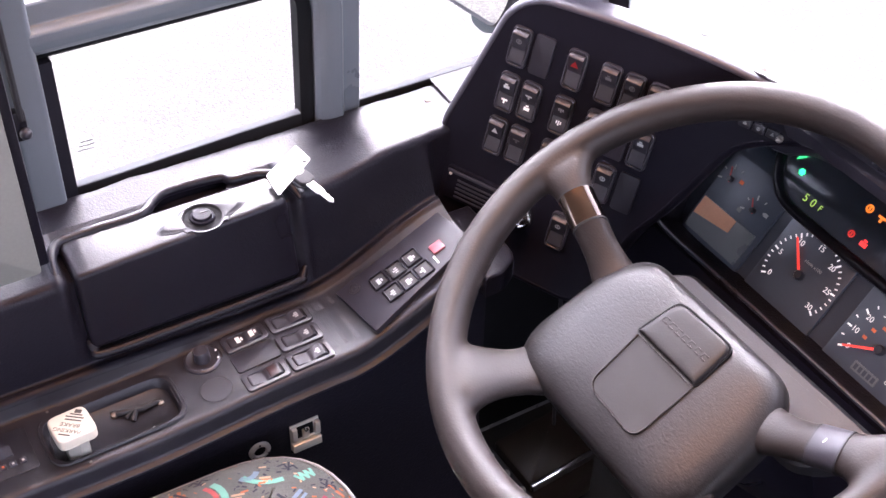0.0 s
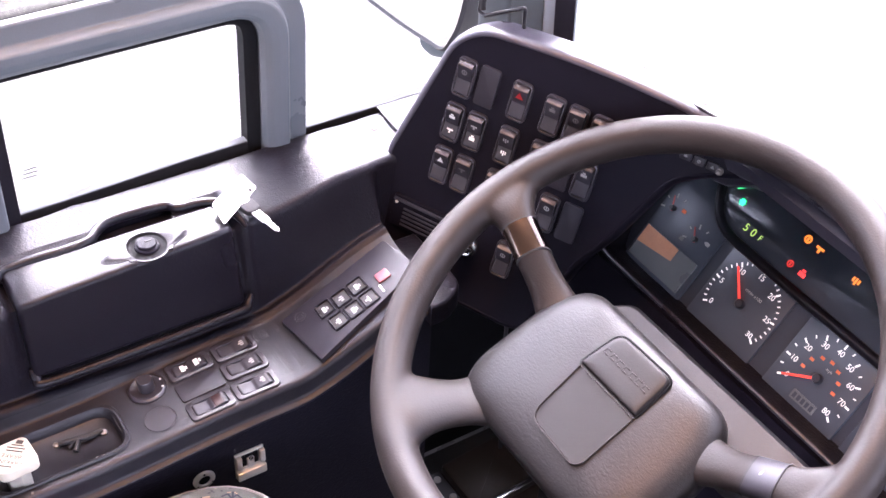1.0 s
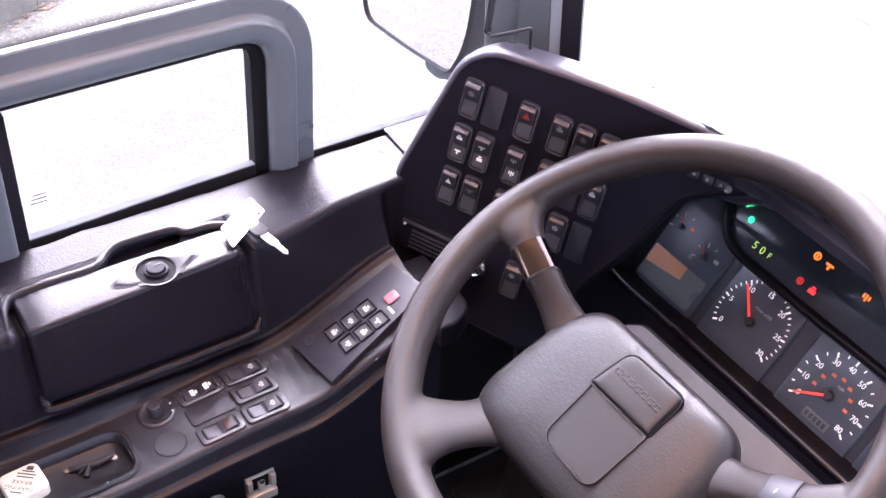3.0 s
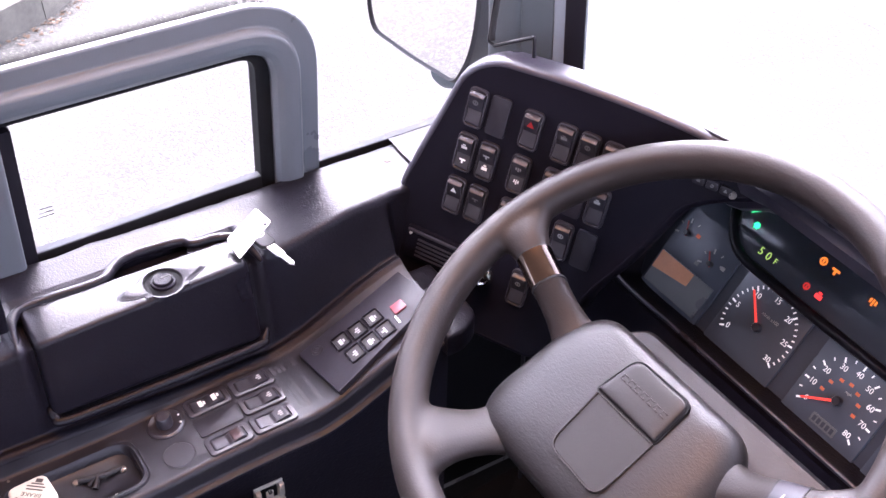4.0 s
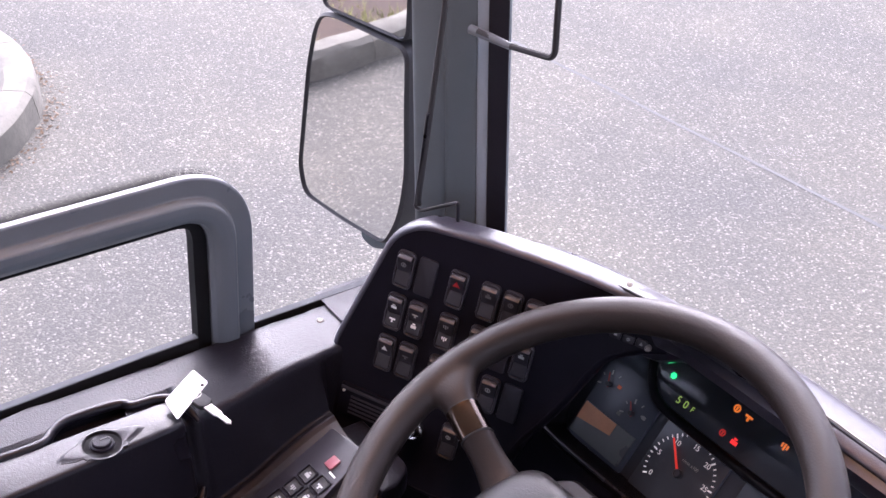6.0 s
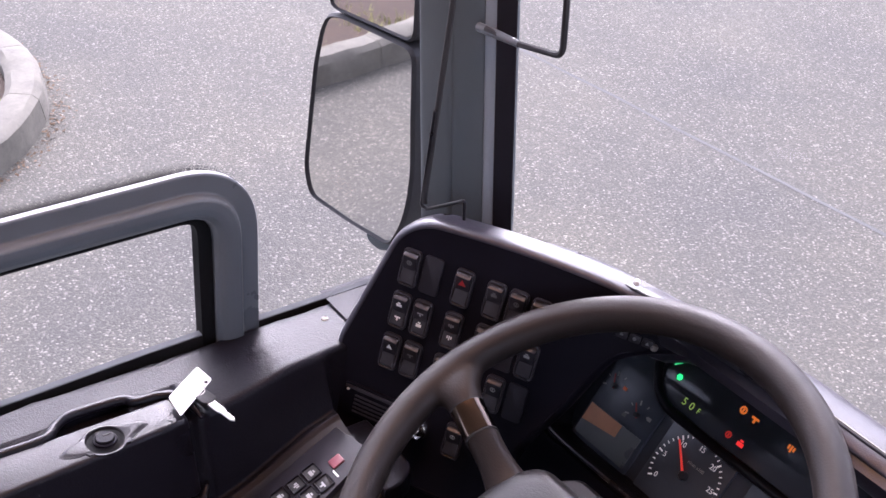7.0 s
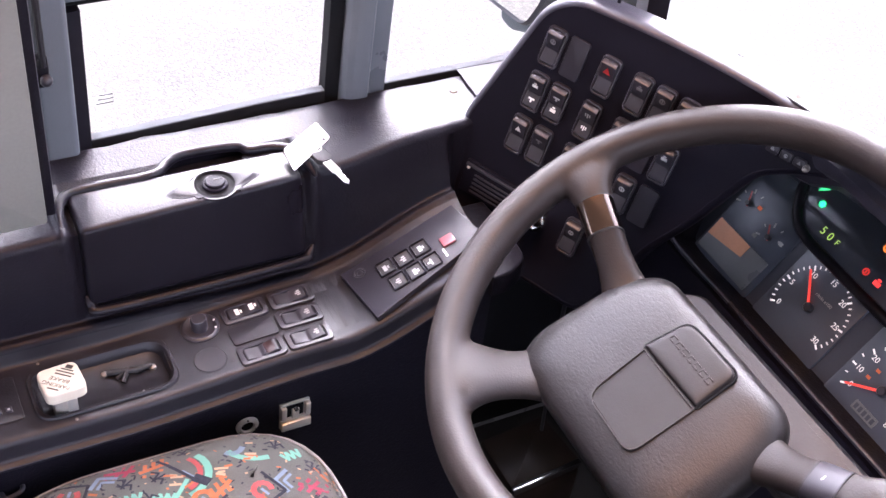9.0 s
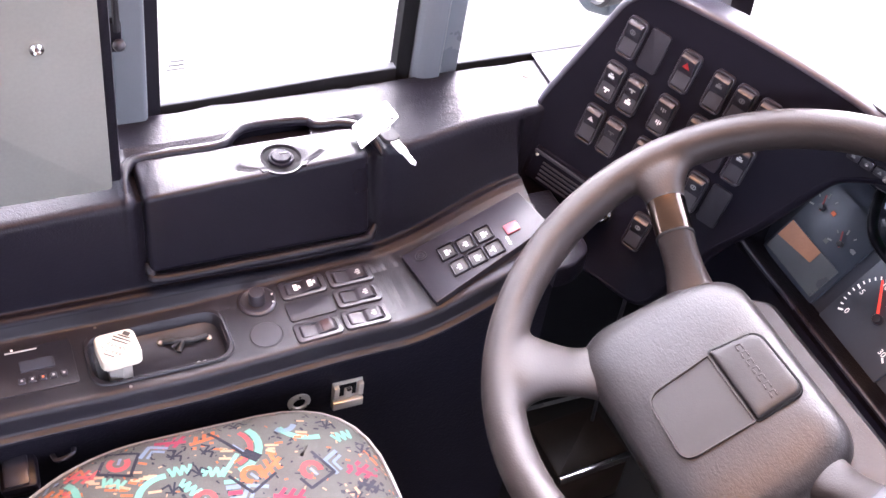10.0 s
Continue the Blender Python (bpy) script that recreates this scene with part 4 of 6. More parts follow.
part("message_display", slab(bmesh.new(), rounded([(-0.262, -0.041), (-0.174, -0.041), (-0.174, 0.0005), (-0.262, 0.0005)], 0.0015, 2), -0.0012, 0.0006, 0.0003, 1), GREYLCD, mod, "grey message display")
# the amber patch stands in for a reflection on the display
part("reflection_strip", slab(bmesh.new(), [(-0.2615, -0.0235), (-0.206, -0.0165), (-0.206, 0.000), (-0.2615, 0.000)], 0.0006, 0.0011), AMBER_GLINT, mod, "amber reflection painted on the display", smooth=False)
for gx, gy, a in ((-0.1977, 0.0215, 128), (-0.2480, 0.0330, 118)):
    ticks(mod, gx, gy, 0.0185, 200, 20, 4, 2, MID)
    needle(mod, gx, gy, a, 0.0150, 0.0018, 0.0034, FAINT_NEEDLE)
for x, y, mt in ((-0.2334, 0.0379, ORANGE_PRINT), (-0.214, 0.012, DIM), (-0.181, 0.026, MID), (-0.182, 0.055, DIM)):
    b = bmesh.new()
    block(b, (x, y, -0.0006), (0.006, 0.0045, 0.0003))
    part("symbol", b, mt, mod, smooth=False)
# right module
modr = tile(0.088, 0.19, -0.060, 0.045, "side_module")
for gx, gy in ((0.122, -0.032), (0.160, -0.005)):
    ticks(modr, gx, gy, 0.0195, 200, 20, 6, 3, DIAL_INK)
    needle(modr, gx, gy, 40, 0.0160, 0.0020, 0.0034, FAINT_NEEDLE)
    for k in range(3):
        b = bmesh.new()
        block(b, (gx - 0.016, gy - 0.004 + 0.004 * k, -0.0006), (0.003, 0.003, 0.0003))
        part("symbol", b, ORANGE_PRINT, modr, smooth=False)
# warning display above, behind a raised border
wd = part("warning_display", slab(bmesh.new(), rounded([(-0.186, 0.052), (0.24, 0.050), (0.24, 0.138), (-0.170, 0.138), (-0.200, 0.10)], 0.006, 3), -0.005, 0.006, 0.001, 2), LENS, cluster, "dark warning display with lit symbols")
bm = bmesh.new()
ridge = along([(-0.214, 0.118, 0.004), (-0.208, 0.092, 0.007), (-0.191, 0.066, 0.007), (-0.166, 0.0525, 0.007), (-0.12, 0.0500, 0.007), (-0.044, 0.049, 0.007), (0.06, 0.049, 0.007), (0.25, 0.049, 0.007)], 40)
tube(bm, ridge, 0.0062, 12)
part("border", bm, BLACK, cluster)
for x, y, s, mt, shp in ((-0.1741, 0.0905, 0.0085, GREEN_LED, 5), (-0.0814, 0.1032, 0.0095, AMBER_LED, 3), (-0.0632, 0.1032, 0.0095, AMBER_LED, 2), (-0.0804, 0.070, 0.0085, DIM_RED, 3), (-0.0618, 0.0686, 0.0090, RED_LED, 0), (-0.0083, 0.0992, 0.0100, AMBER_LED, 4)):
    icon(wd, x, y, 0.0064, mt, s, shp)
b = bmesh.new()
slab(b, [(-0.190, 0.098), (-0.181, 0.106), (-0.176, 0.118), (-0.186, 0.118)], 0.006, 0.0066)
part("arrow", b, material("dim_green_lamp", (0, 0.12, 0.04), 0.4, emit=(0.03, 0.8, 0.2), emit_strength=0.18), wd, smooth=False)
for ch, sz, dx in (("5", 0.0130, -0.1508), ("0", 0.0130, -0.1395), ("F", 0.0095, -0.1285)):
    lettering(ch, sz, dx, 0.0700, 0.0062, GREEN_TXT, wd, "temperature")
# raised surround at the lower edge and the side wall by the pod
bm = bmesh.new()
edge = along([(-0.262, 0.11, 0.03), (-0.285, 0.06, 0.03), (-0.294, 0.0, 0.03), (-0.285, -0.042, 0.03), (-0.262, -0.0555, 0.03), (-0.15, -0.0555, 0.03), (0.0, -0.0555, 0.03), (0.3, -0.0555, 0.03)], 60)
rings = []
for p in edge:
    q = Vector((p.x * 0.97 + 0.0, p.y + (0.012 if p.y < 0 else 0), -0.006))
    o = Vector((p.x - 0.005 if p.x < -0.25 else p.x, p.y - 0.010 if p.y < 0.02 else p.y, 0.024))
    rings.append([q, q.lerp(p, 0.5), p + Vector((0, 0, -0.003)), p, p.lerp(o, 0.4) + Vector((0, 0, 0.002)), o, o + Vector((0, -0.004, -0.03))])
loft(bm, rings, False)
sur = part("surround", bm, CONSOLE, cluster)
bm = bmesh.new()
tube(bm, [p + Vector((0, 0, 0.001)) for p in edge if p.y < 0.012], 0.0028, 8)
part("edge_bead", bm, COWL, sur)
# knee panel below the dials
bm = bmesh.new()
loft(bm, [[(-0.90, 0.775, 0.56), (-0.90, 0.765, 0.50), (-0.90, 0.80, 0.30), (-0.90, 0.88, 0.0)], [(-0.86, 0.800, 0.560), (-0.86, 0.79, 0.52), (-0.86, 0.82, 0.30), (-0.86, 0.90, 0.0)], [(0.3, 0.800, 0.560), (0.3, 0.79, 0.52), (0.3, 0.82, 0.30), (0.3, 0.90, 0.0)]], False)
tagged(part("knee_panel", bm, PANEL), "black panel below the instrument cluster", "dashboard", kind="structure")

# writing on the brake knob
cap = [o for o in knob.children if o.name.startswith("cap")][0]
for body, size, d in (("PARKING", 0.0070, 0.0098), ("BRAKE", 0.0070, 0.0022)):
    a = radians(225)
    up = Vector((-math.sin(a), math.cos(a)))
    lettering(body, size, up.x * d, up.y * d, 0.0106, PRINT, cap, "writing", 225)
for d, w, mt in ((-0.0166, 0.007, PRINT), (-0.0085, 0.019, PRINT), (-0.0045, 0.017, PRINT), (-0.0122, 0.013, PRINT), (0.0158, 0.012, PRINT)):
    a = radians(225)
    b = bmesh.new()
    block(b, (0, d, 0.0107), (w, 0.0016 if d > -0.016 else 0.005, 0.0002), 0, Matrix.Rotation(a, 4, "Z"))
    part("writing_bar", b, mt, cap, smooth=False)

# rotary knob, blank disc and rocker switches on the shelf
rot = thing("rotary_knob", "black rotary knob with white marks on the console", "knob", shelf(-0.923, 0.264))
part("dish", lathe(bmesh.new(), [(0.0205, -0.001), (0.0205, 0.0012), (0.0192, 0.0026), (0.0172, 0.0030), (0.0150, 0.0018), (0.0118, 0.0012)], 32), SWITCH, rot)
part("grip", lathe(bmesh.new(), [(0.0088, 0.0), (0.0085, 0.0135), (0.0075, 0.0150), (0.003, 0.0150)], 24), SWITCH, rot)
for a in (62, 100):
    b = bmesh.new()
    lathe(b, [(0.0012, 0.0022), (0.0012, 0.0033)], 8, Matrix.Translation((0.0168 * math.cos(radians(a)), 0.0168 * math.sin(radians(a)), 0)))
    part("mark", b, WHITE, rot, smooth=False)
disc = thing("blank_disc", "round black blanking disc on the console", "cover", shelf(-0.876, 0.260))
part("plate", lathe(bmesh.new(), [(0.0168, -0.001), (0.0168, 0.0004), (0.0160, 0.0012), (0.0001, 0.0012)], 40, cap1=False), SWITCH, disc)
part("gap", lathe(bmesh.new(), [(0.0178, -0.001), (0.0178, 0.0002)], 40), RUBBER, disc)
SHELF_SW = [(-0.926, 0.3135, 0, "lit"), (-0.8955, 0.3130, 1, ""), (-0.8650, 0.3115, 0, "brown"), (-0.9265, 0.3660, 0, "top"), (-0.8965, 0.3645, 0, "top"), (-0.8655, 0.3630, 0, "top")]
BROWN = material("brown_lens", (0.030, 0.011, 0.010), 0.35)
for x, y, kind, what in SHELF_SW:
    ob = thing("console_switch" if kind == 0 else "console_blank", "black rocker switch set in the side console" if kind == 0 else "black blank cover set in the side console", "switch", shelf(x, y, 0.0006), "console switches")
    sw = rocker("rocker_switch" if kind == 0 else "cover", ob, Matrix.Identity(4), 0.0262, 0.0490, kind, 0.0046, 0.0056, 0.0020, 0.0062, 0.5)
    if what == "lit":
        icon(sw, 0, 0.0082, 0.0041, WHITE, 0.0088, 0, 0.2)
        icon(sw, 0, -0.0075, 0.0024, WHITE, 0.0084, 0, -0.09)
    elif what == "top":
        icon(sw, 0, 0.0082, 0.0041, MID, 0.0072, 4, 0.2)
    elif what == "brown":
        b = bmesh.new()
        slab(b, rect(0.0150, 0.0100, 0.002, 3, 0, 0.0080), 0.0020, 0.0041, 0.0006, 2)
        for v in b.verts:
            v.co.z += (v.co.y - 0.0080) * 0.2
        part("lens", b, BROWN, sw, "dark brown lens")

# heater control at the rear of the shelf
heat = thing("heater_control", "flat black control panel with a small display and keys", "control panel", shelf(-0.9005, 0.034))
part("plate", slab(bmesh.new(), rect(0.058, 0.078, 0.004, 3), -0.002, 0.0016, 0.0006, 2), SHELF, heat)
part("display", slab(bmesh.new(), rect(0.0145, 0.032, 0.001, 2, -0.004, 0.004), 0.001, 0.0022, 0.0003, 1), LENS, heat)
for i in range(5):
    b = bmesh.new()
    slab(b, rect(0.0070, 0.0066, 0.0015, 2, 0.0145, -0.0125 + 0.0098 * i), 0.001, 0.0032, 0.0006, 1)
    k = part("key", b, COWL, heat)
    b = bmesh.new()
    block(b, (0.0145, -0.0125 + 0.0098 * i, 0.0033), (0.0022, 0.0022, 0.0003))
    part("symbol", b, ORANGE_PRINT if i == 2 else MID, k, smooth=False)
b = bmesh.new()
block(b, (-0.0245, -0.008, 0.0018), (0.0016, 0.030, 0.0004))
part("legend_bar", b, MID, heat, smooth=False)
part("lamp", lathe(bmesh.new(), [(0.0014, 0.001), (0.0014, 0.0022)], 8, Matrix.Translation((-0.0275, -0.016, 0))), WHITE, heat)
# small screws along the shelf
for x, y in ((-0.853, 0.118), (-0.938, 0.10)):
    s = thing("shelf_screw", "tiny dull screw in the console", "screw", shelf(x, y), "shelf screws")
    part("head", lathe(bmesh.new(), [(0.0016, -0.001), (0.0014, 0.0008), (0.0006, 0.001)], 10), DULL, s)

# key panel further forward
KEY_PRINT = material("greyed_key_print", (0.33, 0.33, 0.34), 0.5, wear=0.15)
B23 = radians(23)
aux = thing("keypad", "flat black panel with six white keys and a red button", "control panel", basis((-0.8985, 0.429, 0.5665), (1, 0, 0), (0, math.cos(B23), math.sin(B23))))
aux_out = rounded([(-0.0240, -0.0080), (0.0535, 0.0020), (0.0290, 0.146), (-0.0325, 0.136)], 0.0015, 2)
part("plate", slab(bmesh.new(), aux_out, -0.014, 0.0, 0.0008, 2), KEYPLATE, aux)
for i, (x, y) in enumerate(((-0.0005, 0.0376), (0.0008, 0.0592), (0.0000, 0.0805), (0.0245, 0.0419), (0.0246, 0.0625), (0.0240, 0.0832))):
    b = bmesh.new()
    o, n_ = rect(0.0208, 0.0195, 0.0022, 3, x, y), rect(0.0168, 0.0155, 0.0016, 3, x, y)
    loft(b, [[(u, v, -0.001) for u, v in o], [(u, v, 0.0012) for u, v in o], [(u, v, 0.0020) for u, v in shrink(o, 0.0007)], [(u, v, 0.0020) for u, v in shrink(n_, -0.0004)], [(u, v, 0.0002) for u, v in n_]], True)
    f = part("key_frame", b, CONSOLE, aux)
    k = part("key", slab(bmesh.new(), n_, -0.001, 0.0004), RUBBER, f)
    icon(k, x + 0.0010, y - 0.0010, 0.0008, KEY_PRINT, 0.0078, (0, 4, 0, 4, 0, 2)[i])
part("red_button", slab(bmesh.new(), rect(0.0140, 0.0158, 0.002, 3, 0.0100, 0.1095), -0.001, 0.0022, 0.0012, 2), PINK, aux, "faded red square button")
b = bmesh.new()
block(b, (0.0235, 0.1000, 0.0004), (0.0115, 0.0022, 0.0006))
part("legend_bar", b, WHITE, aux, smooth=False)
b = bmesh.new()
frame_slab(b, circle(0.0068, 24, -0.0125, 0.0110), circle(0.0056, 24, -0.0125, 0.0110), -0.001, 0.0006)
frame_slab(b, circle(0.0040, 20, -0.0125, 0.0110), circle(0.0026, 20, -0.0125, 0.0110), -0.001, 0.0006)
part("embossed_ring", b, SWITCH, aux)

# ---- storage lid in the ledge ----
lid = thing("storage_lid", "glossy black storage box lid with a round lock", "storage box")


def lid_ring(y, inset=0.0):
    e, ex = edge_z(y), edge_x(y)
    back_x = -1.0125
    pts = [(back_x + inset, ledge_z(back_x, y) - 0.004), (back_x + inset, ledge_z(back_x, y) + 0.0060 - inset), (ex + 0.0065 - inset, e + 0.0070 - inset), (-0.9480 - inset, 0.583 + inset), (-0.956, 0.577 + inset)]
    return [(x, y, z) for x, z in open_rounded(pts, [0, 0.007, 0.0060, 0.006, 0], 6)]


bm = bmesh.new()
rings = [lid_ring(0.1598, 0.016), lid_ring(0.160, 0.006), lid_ring(0.1605, 0.0035), lid_ring(0.162, 0.0015), lid_ring(0.1655, 0.0)] + [lid_ring(0.18 + 0.0206 * i) for i in range(11)] + [lid_ring(0.391, 0.0015), lid_ring(0.3925, 0.0035), lid_ring(0.393, 0.006), lid_ring(0.3932, 0.016)]
loft(bm, rings, False, False, False)
part("lid", bm, BLACK, lid)
bm = bmesh.new()
lip = along([(-0.966, 0.1455, 0.670), (-0.988, 0.1475, 0.677), (-1.004, 0.153, 0.679), (-1.014, 0.166, 0.679), (-1.0155, 0.198, 0.679), (-1.0145, 0.238, 0.679), (-1.018, 0.255, 0.679), (-1.028, 0.265, 0.679), (-1.037, 0.281, 0.680), (-1.038, 0.310, 0.680), (-1.034, 0.344, 0.680), (-1.024, 0.355, 0.679), (-1.021, 0.380, 0.679), (-1.008, 0.3985, 0.679), (-0.985, 0.406, 0.676), (-0.970, 0.409, 0.670)], 90)
tube(bm, [p - Vector((0, 0, 0.0028)) for p in lip], [0.0056 * smoothstep(-8, 12, i) * smoothstep(-8, 12, 89 - i) for i in range(90)], 14)
part("lip", bm, BLACK, lid)
bm = bmesh.new()
tube(bm, along([(-0.9560, 0.1590, 0.5900), (-0.9500, 0.1620, 0.5800), (-0.9440, 0.1720, 0.5760), (-0.9440, 0.27, 0.5755), (-0.9450, 0.382, 0.5765), (-0.9490, 0.395, 0.5790), (-0.9550, 0.402, 0.5870)], 40), [0.0052 * smoothstep(-5, 7, i) * smoothstep(-5, 7, 39 - i) for i in range(40)], 12)
part("sill", bm, BLACK, lid)
bm = bmesh.new()
rec = rounded([(0.345, 0.013), (0.384, 0.011), (0.390, 0.0), (0.345, -0.001)], 0.002, 2)
slab(bm, rec[::-1], -0.0008, 0.0008)
SL = Vector((-0.9990, 0, 0.044))
part("recess_end", bm, CONSOLE, lid, "dark gap", m=basis((-1.0085, 0, ledge_z(-1.0085, 0.3) + 0.0012), (0, 1, 0), SL))
bm = bmesh.new()
pz = ledge_z(-1.023, 0.3)
loft(bm, [[(x, y, pz + z) for x, y in ((PIT_X0 - 0.001, 0.263), (PIT_X1 + 0.001, 0.263), (PIT_X1 + 0.001, 0.351), (PIT_X0 - 0.001, 0.351))] for z in (0.0005, -0.009)], True, False, True)
part("finger_recess", bm, CONSOLE, lid, "dark finger recess", smooth=False)
LM = basis((-0.9800, 0.3025, ledge_z(-0.9815, 0.3025) + 0.0070), (0, 1, 0), (-0.9992, 0, -0.012))
bm = bmesh.new()


def mound(k, z):
    """Outline of the moulded lock surround: a round boss with two tapering wings."""
    pts = []
    for i in range(72):
        t = 2 * math.pi * i / 72
        wing = 0.042 * k / max(0.05, math.hypot(math.cos(t), 4.2 * math.sin(t - 0.06)))
        r = ((0.0222 * k) ** 5 + (wing if math.sin(t) > -0.35 else 0.0) ** 5) ** 0.2 if math.sin(t) > -0.1 or abs(math.cos(t)) > 0.8 else 0.0222 * min(k, 1.03)
        pts.append((r * math.cos(t), 0.003 * min(1.0, abs(math.cos(t))) ** 6 + r * math.sin(t), z))
    return pts


loft(bm, [mound(1.26, -0.002), mound(1.22, -0.0002), mound(1.17, 0.0002), mound(1.11, 0.0009), mound(1.06, 0.0018), mound(1.02, 0.0025), mound(0.99, 0.0029), mound(0.965, 0.0030), mound(0.94, 0.0030)] + [[(r * math.cos(2 * math.pi * i / 72), r * math.sin(2 * math.pi * i / 72), z) for i in range(72)] for r, z in ((0.0210, 0.0029), (0.0202, 0.0024), (0.0192, 0.0010), (0.0150, 0.0002))], True, False, True)


def settle(mesh, lift=0.0):
    """Sinks the near side of the mound flush into the lid."""
    for v in mesh.verts:
        if v.co.z > 0:
            v.co.z = v.co.z * (0.02 + 0.98 * smoothstep(-0.016, 0.010, v.co.y)) + lift
    return mesh


settle(bm)
lk = part("lock_surround", bm, BLACK, lid, "moulded dish round the lock", m=LM)
# the dish hardly sinks in, so its shade is in the near-black colour
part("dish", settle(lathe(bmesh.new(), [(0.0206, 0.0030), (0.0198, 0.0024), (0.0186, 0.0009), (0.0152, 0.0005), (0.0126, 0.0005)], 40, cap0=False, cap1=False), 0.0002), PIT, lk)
part("barrel", lathe(bmesh.new(), [(0.0130, 0.0005), (0.0128, 0.0024), (0.0118, 0.0032), (0.0104, 0.0033), (0.0100, 0.0052), (0.0090, 0.0060), (0.0001, 0.0061)], 32, cap1=False), PANEL, lk)
b = bmesh.new()
block(b, (0.003, 0.002, 0.0063), (0.008, 0.0022, 0.0006))
part("keyhole", b, RUBBER, lk, smooth=False)

# cover plate with its seam and screw on the ledge near the pod
plate = thing("ledge_plate", "black cover plate with one screw on the ledge", "cover plate")
bm = bmesh.new()
rings = []
for i in range(9):
    y = 0.626 + 0.02 * i
    rings.append([(x, y + (-0.10 * (x + 1.02)), ledge_z(x, y) + 0.0035) for x in (-1.108, -1.05, -1.02, -0.995)] + [(-0.995, y, ledge_z(-0.995, y) - 0.004)])
loft(bm, rings, False)
part("plate", bm, PLATE, plate)
sc = thing("ledge_screw", "dull steel screw with a washer in the ledge", "screw", basis((-1.049, 0.609, ledge_z(-1.049, 0.609)), (0, 1, 0), SL))
part("head", lathe(bmesh.new(), [(0.0048, -0.001), (0.0046, 0.0012), (0.0028, 0.0024), (0.0012, 0.0016)], 18), DULL, sc)

# key ring: white card tag and a key that hangs over the ledge
tag = thing("key_tag", "white card key tag lying on the ledge", "key tag")
bm = bmesh.new()
corners = [Vector((-1.027, 0.431, 0.692)), Vector((-1.004, 0.438, 0.686)), Vector((-0.971, 0.385, 0.682)), Vector((-1.001, 0.384, 0.685))]
mid = sum(corners, Vector()) / 4
mt = basis(mid, corners[1] - corners[0], corners[0] - corners[3])
inv = mt.inverted()
flat2 = [tuple((inv @ c)[:2]) for c in (corners[3], corners[2], corners[1], corners[0])]
tag.matrix_world = mt
part("card", slab(bm, rounded(flat2, 0.003, 3), 0, 0.0009, 0.0003, 1), CARD, tag)
b = bmesh.new()
lathe(b, [(0.0021, 0.0006), (0.0021, 0.0011)], 12, Matrix.Translation((0.004, 0.020, 0)))
part("hole", b, RUBBER, tag, smooth=False)
for i in range(3):
    b = bmesh.new()
    block(b, (0.006 - 0.004 * i, 0.014 - 0.008 * i, 0.0010), (0.008, 0.0014, 0.0002))
    part("writing_bar", b, MID, tag, smooth=False)
kx = (Vector((-0.931, 0.4300, 0.682)) - Vector((-0.985, 0.4200, 0.6815))).normalized()
key = thing("car_key", "small steel key with a black head lying over the ledge's edge", "key", basis((-0.985, 0.4195, 0.6815), kx, (-kx.y, kx.x, 0)))
part("head", slab(bmesh.new(), rounded([(-0.010, -0.009), (0.009, -0.009), (0.013, -0.004), (0.013, 0.004), (0.009, 0.009), (-0.010, 0.009)], 0.004, 4), -0.0026, 0.0026, 0.0012, 3), RUBBER, key, "black plastic head")
part("blade", slab(bmesh.new(), rounded([(0.011, -0.0048), (0.030, -0.0048), (0.034, -0.0030), (0.050, -0.0030), (0.0545, 0.0), (0.050, 0.0028), (0.046, 0.0022), (0.042, 0.0032), (0.038, 0.0024), (0.034, 0.0038), (0.030, 0.0048), (0.011, 0.0048)], 0.0006, 2), -0.0011, 0.0011, 0.0004, 1), CARD, key, "bright steel blade")
bm = bmesh.new()
tube(bm, [Vector((-0.012 + 0.0075 * math.cos(a), 0.0075 * math.sin(a), 0.002)) for a in [2 * math.pi * i / 24 for i in range(24)]], 0.0007, 6, True)
part("ring", bm, ZINC, key)

# ---- latch and bolt on the side below the shelf ----
SIDE = basis((-0.8425, 0.0, 0.0), (0, 1, 0), (0, 0, 1))
bolt = thing("ring_bolt", "round zinc plated socket on the console's side", "bolt", SIDE @ Matrix.Translation((0.2865, 0.4615, 0)))
part("flange", lathe(bmesh.new(), [(0.0125, -0.001), (0.0125, 0.0022), (0.011, 0.0034), (0.0075, 0.0038), (0.0065, 0.001), (0.0001, 0.0008)], 28, cap1=False), ZINC, bolt)
# a near-black disc stands in for the shade inside the hole
part("hole", lathe(bmesh.new(), [(0.0068, 0.0012), (0.0066, 0.0018), (0.0001, 0.0018)], 20, cap1=False), PIT, bolt)
for a in (90, 210, 330):
    part("rivet", lathe(bmesh.new(), [(0.0014, 0.003), (0.0012, 0.0042)], 8, Matrix.Translation((0.0098 * math.cos(radians(a)), 0.0098 * math.sin(radians(a)), 0))), CHROME, bolt)
latch = thing("toggle_latch", "small zinc plated toggle latch on the console's side", "latch", SIDE @ Matrix.Translation((0.3390, 0.4605, 0)))
b = bmesh.new()
block(b, (0, 0, 0.0015), (0.034, 0.038, 0.003), 0.001)
part("base", b, ZINC, latch)
# a near-black block stands in for the slot's shade
b = bmesh.new()
block(b, (0, 0.007, 0.0032), (0.019, 0.017, 0.002), 0.0004)
part("slot", b, PIT, latch)
b = bmesh.new()
block(b, (0, -0.0115, 0.0060), (0.034, 0.012, 0.007), 0.0015)
block(b, (-0.0135, 0.008, 0.0055), (0.006, 0.018, 0.006), 0.001)
block(b, (0.0135, 0.008, 0.0055), (0.006, 0.018, 0.006), 0.001)
block(b, (0, 0.004, 0.0050), (0.008, 0.014, 0.004), 0.001)
part("lever", b, ZINC, latch)
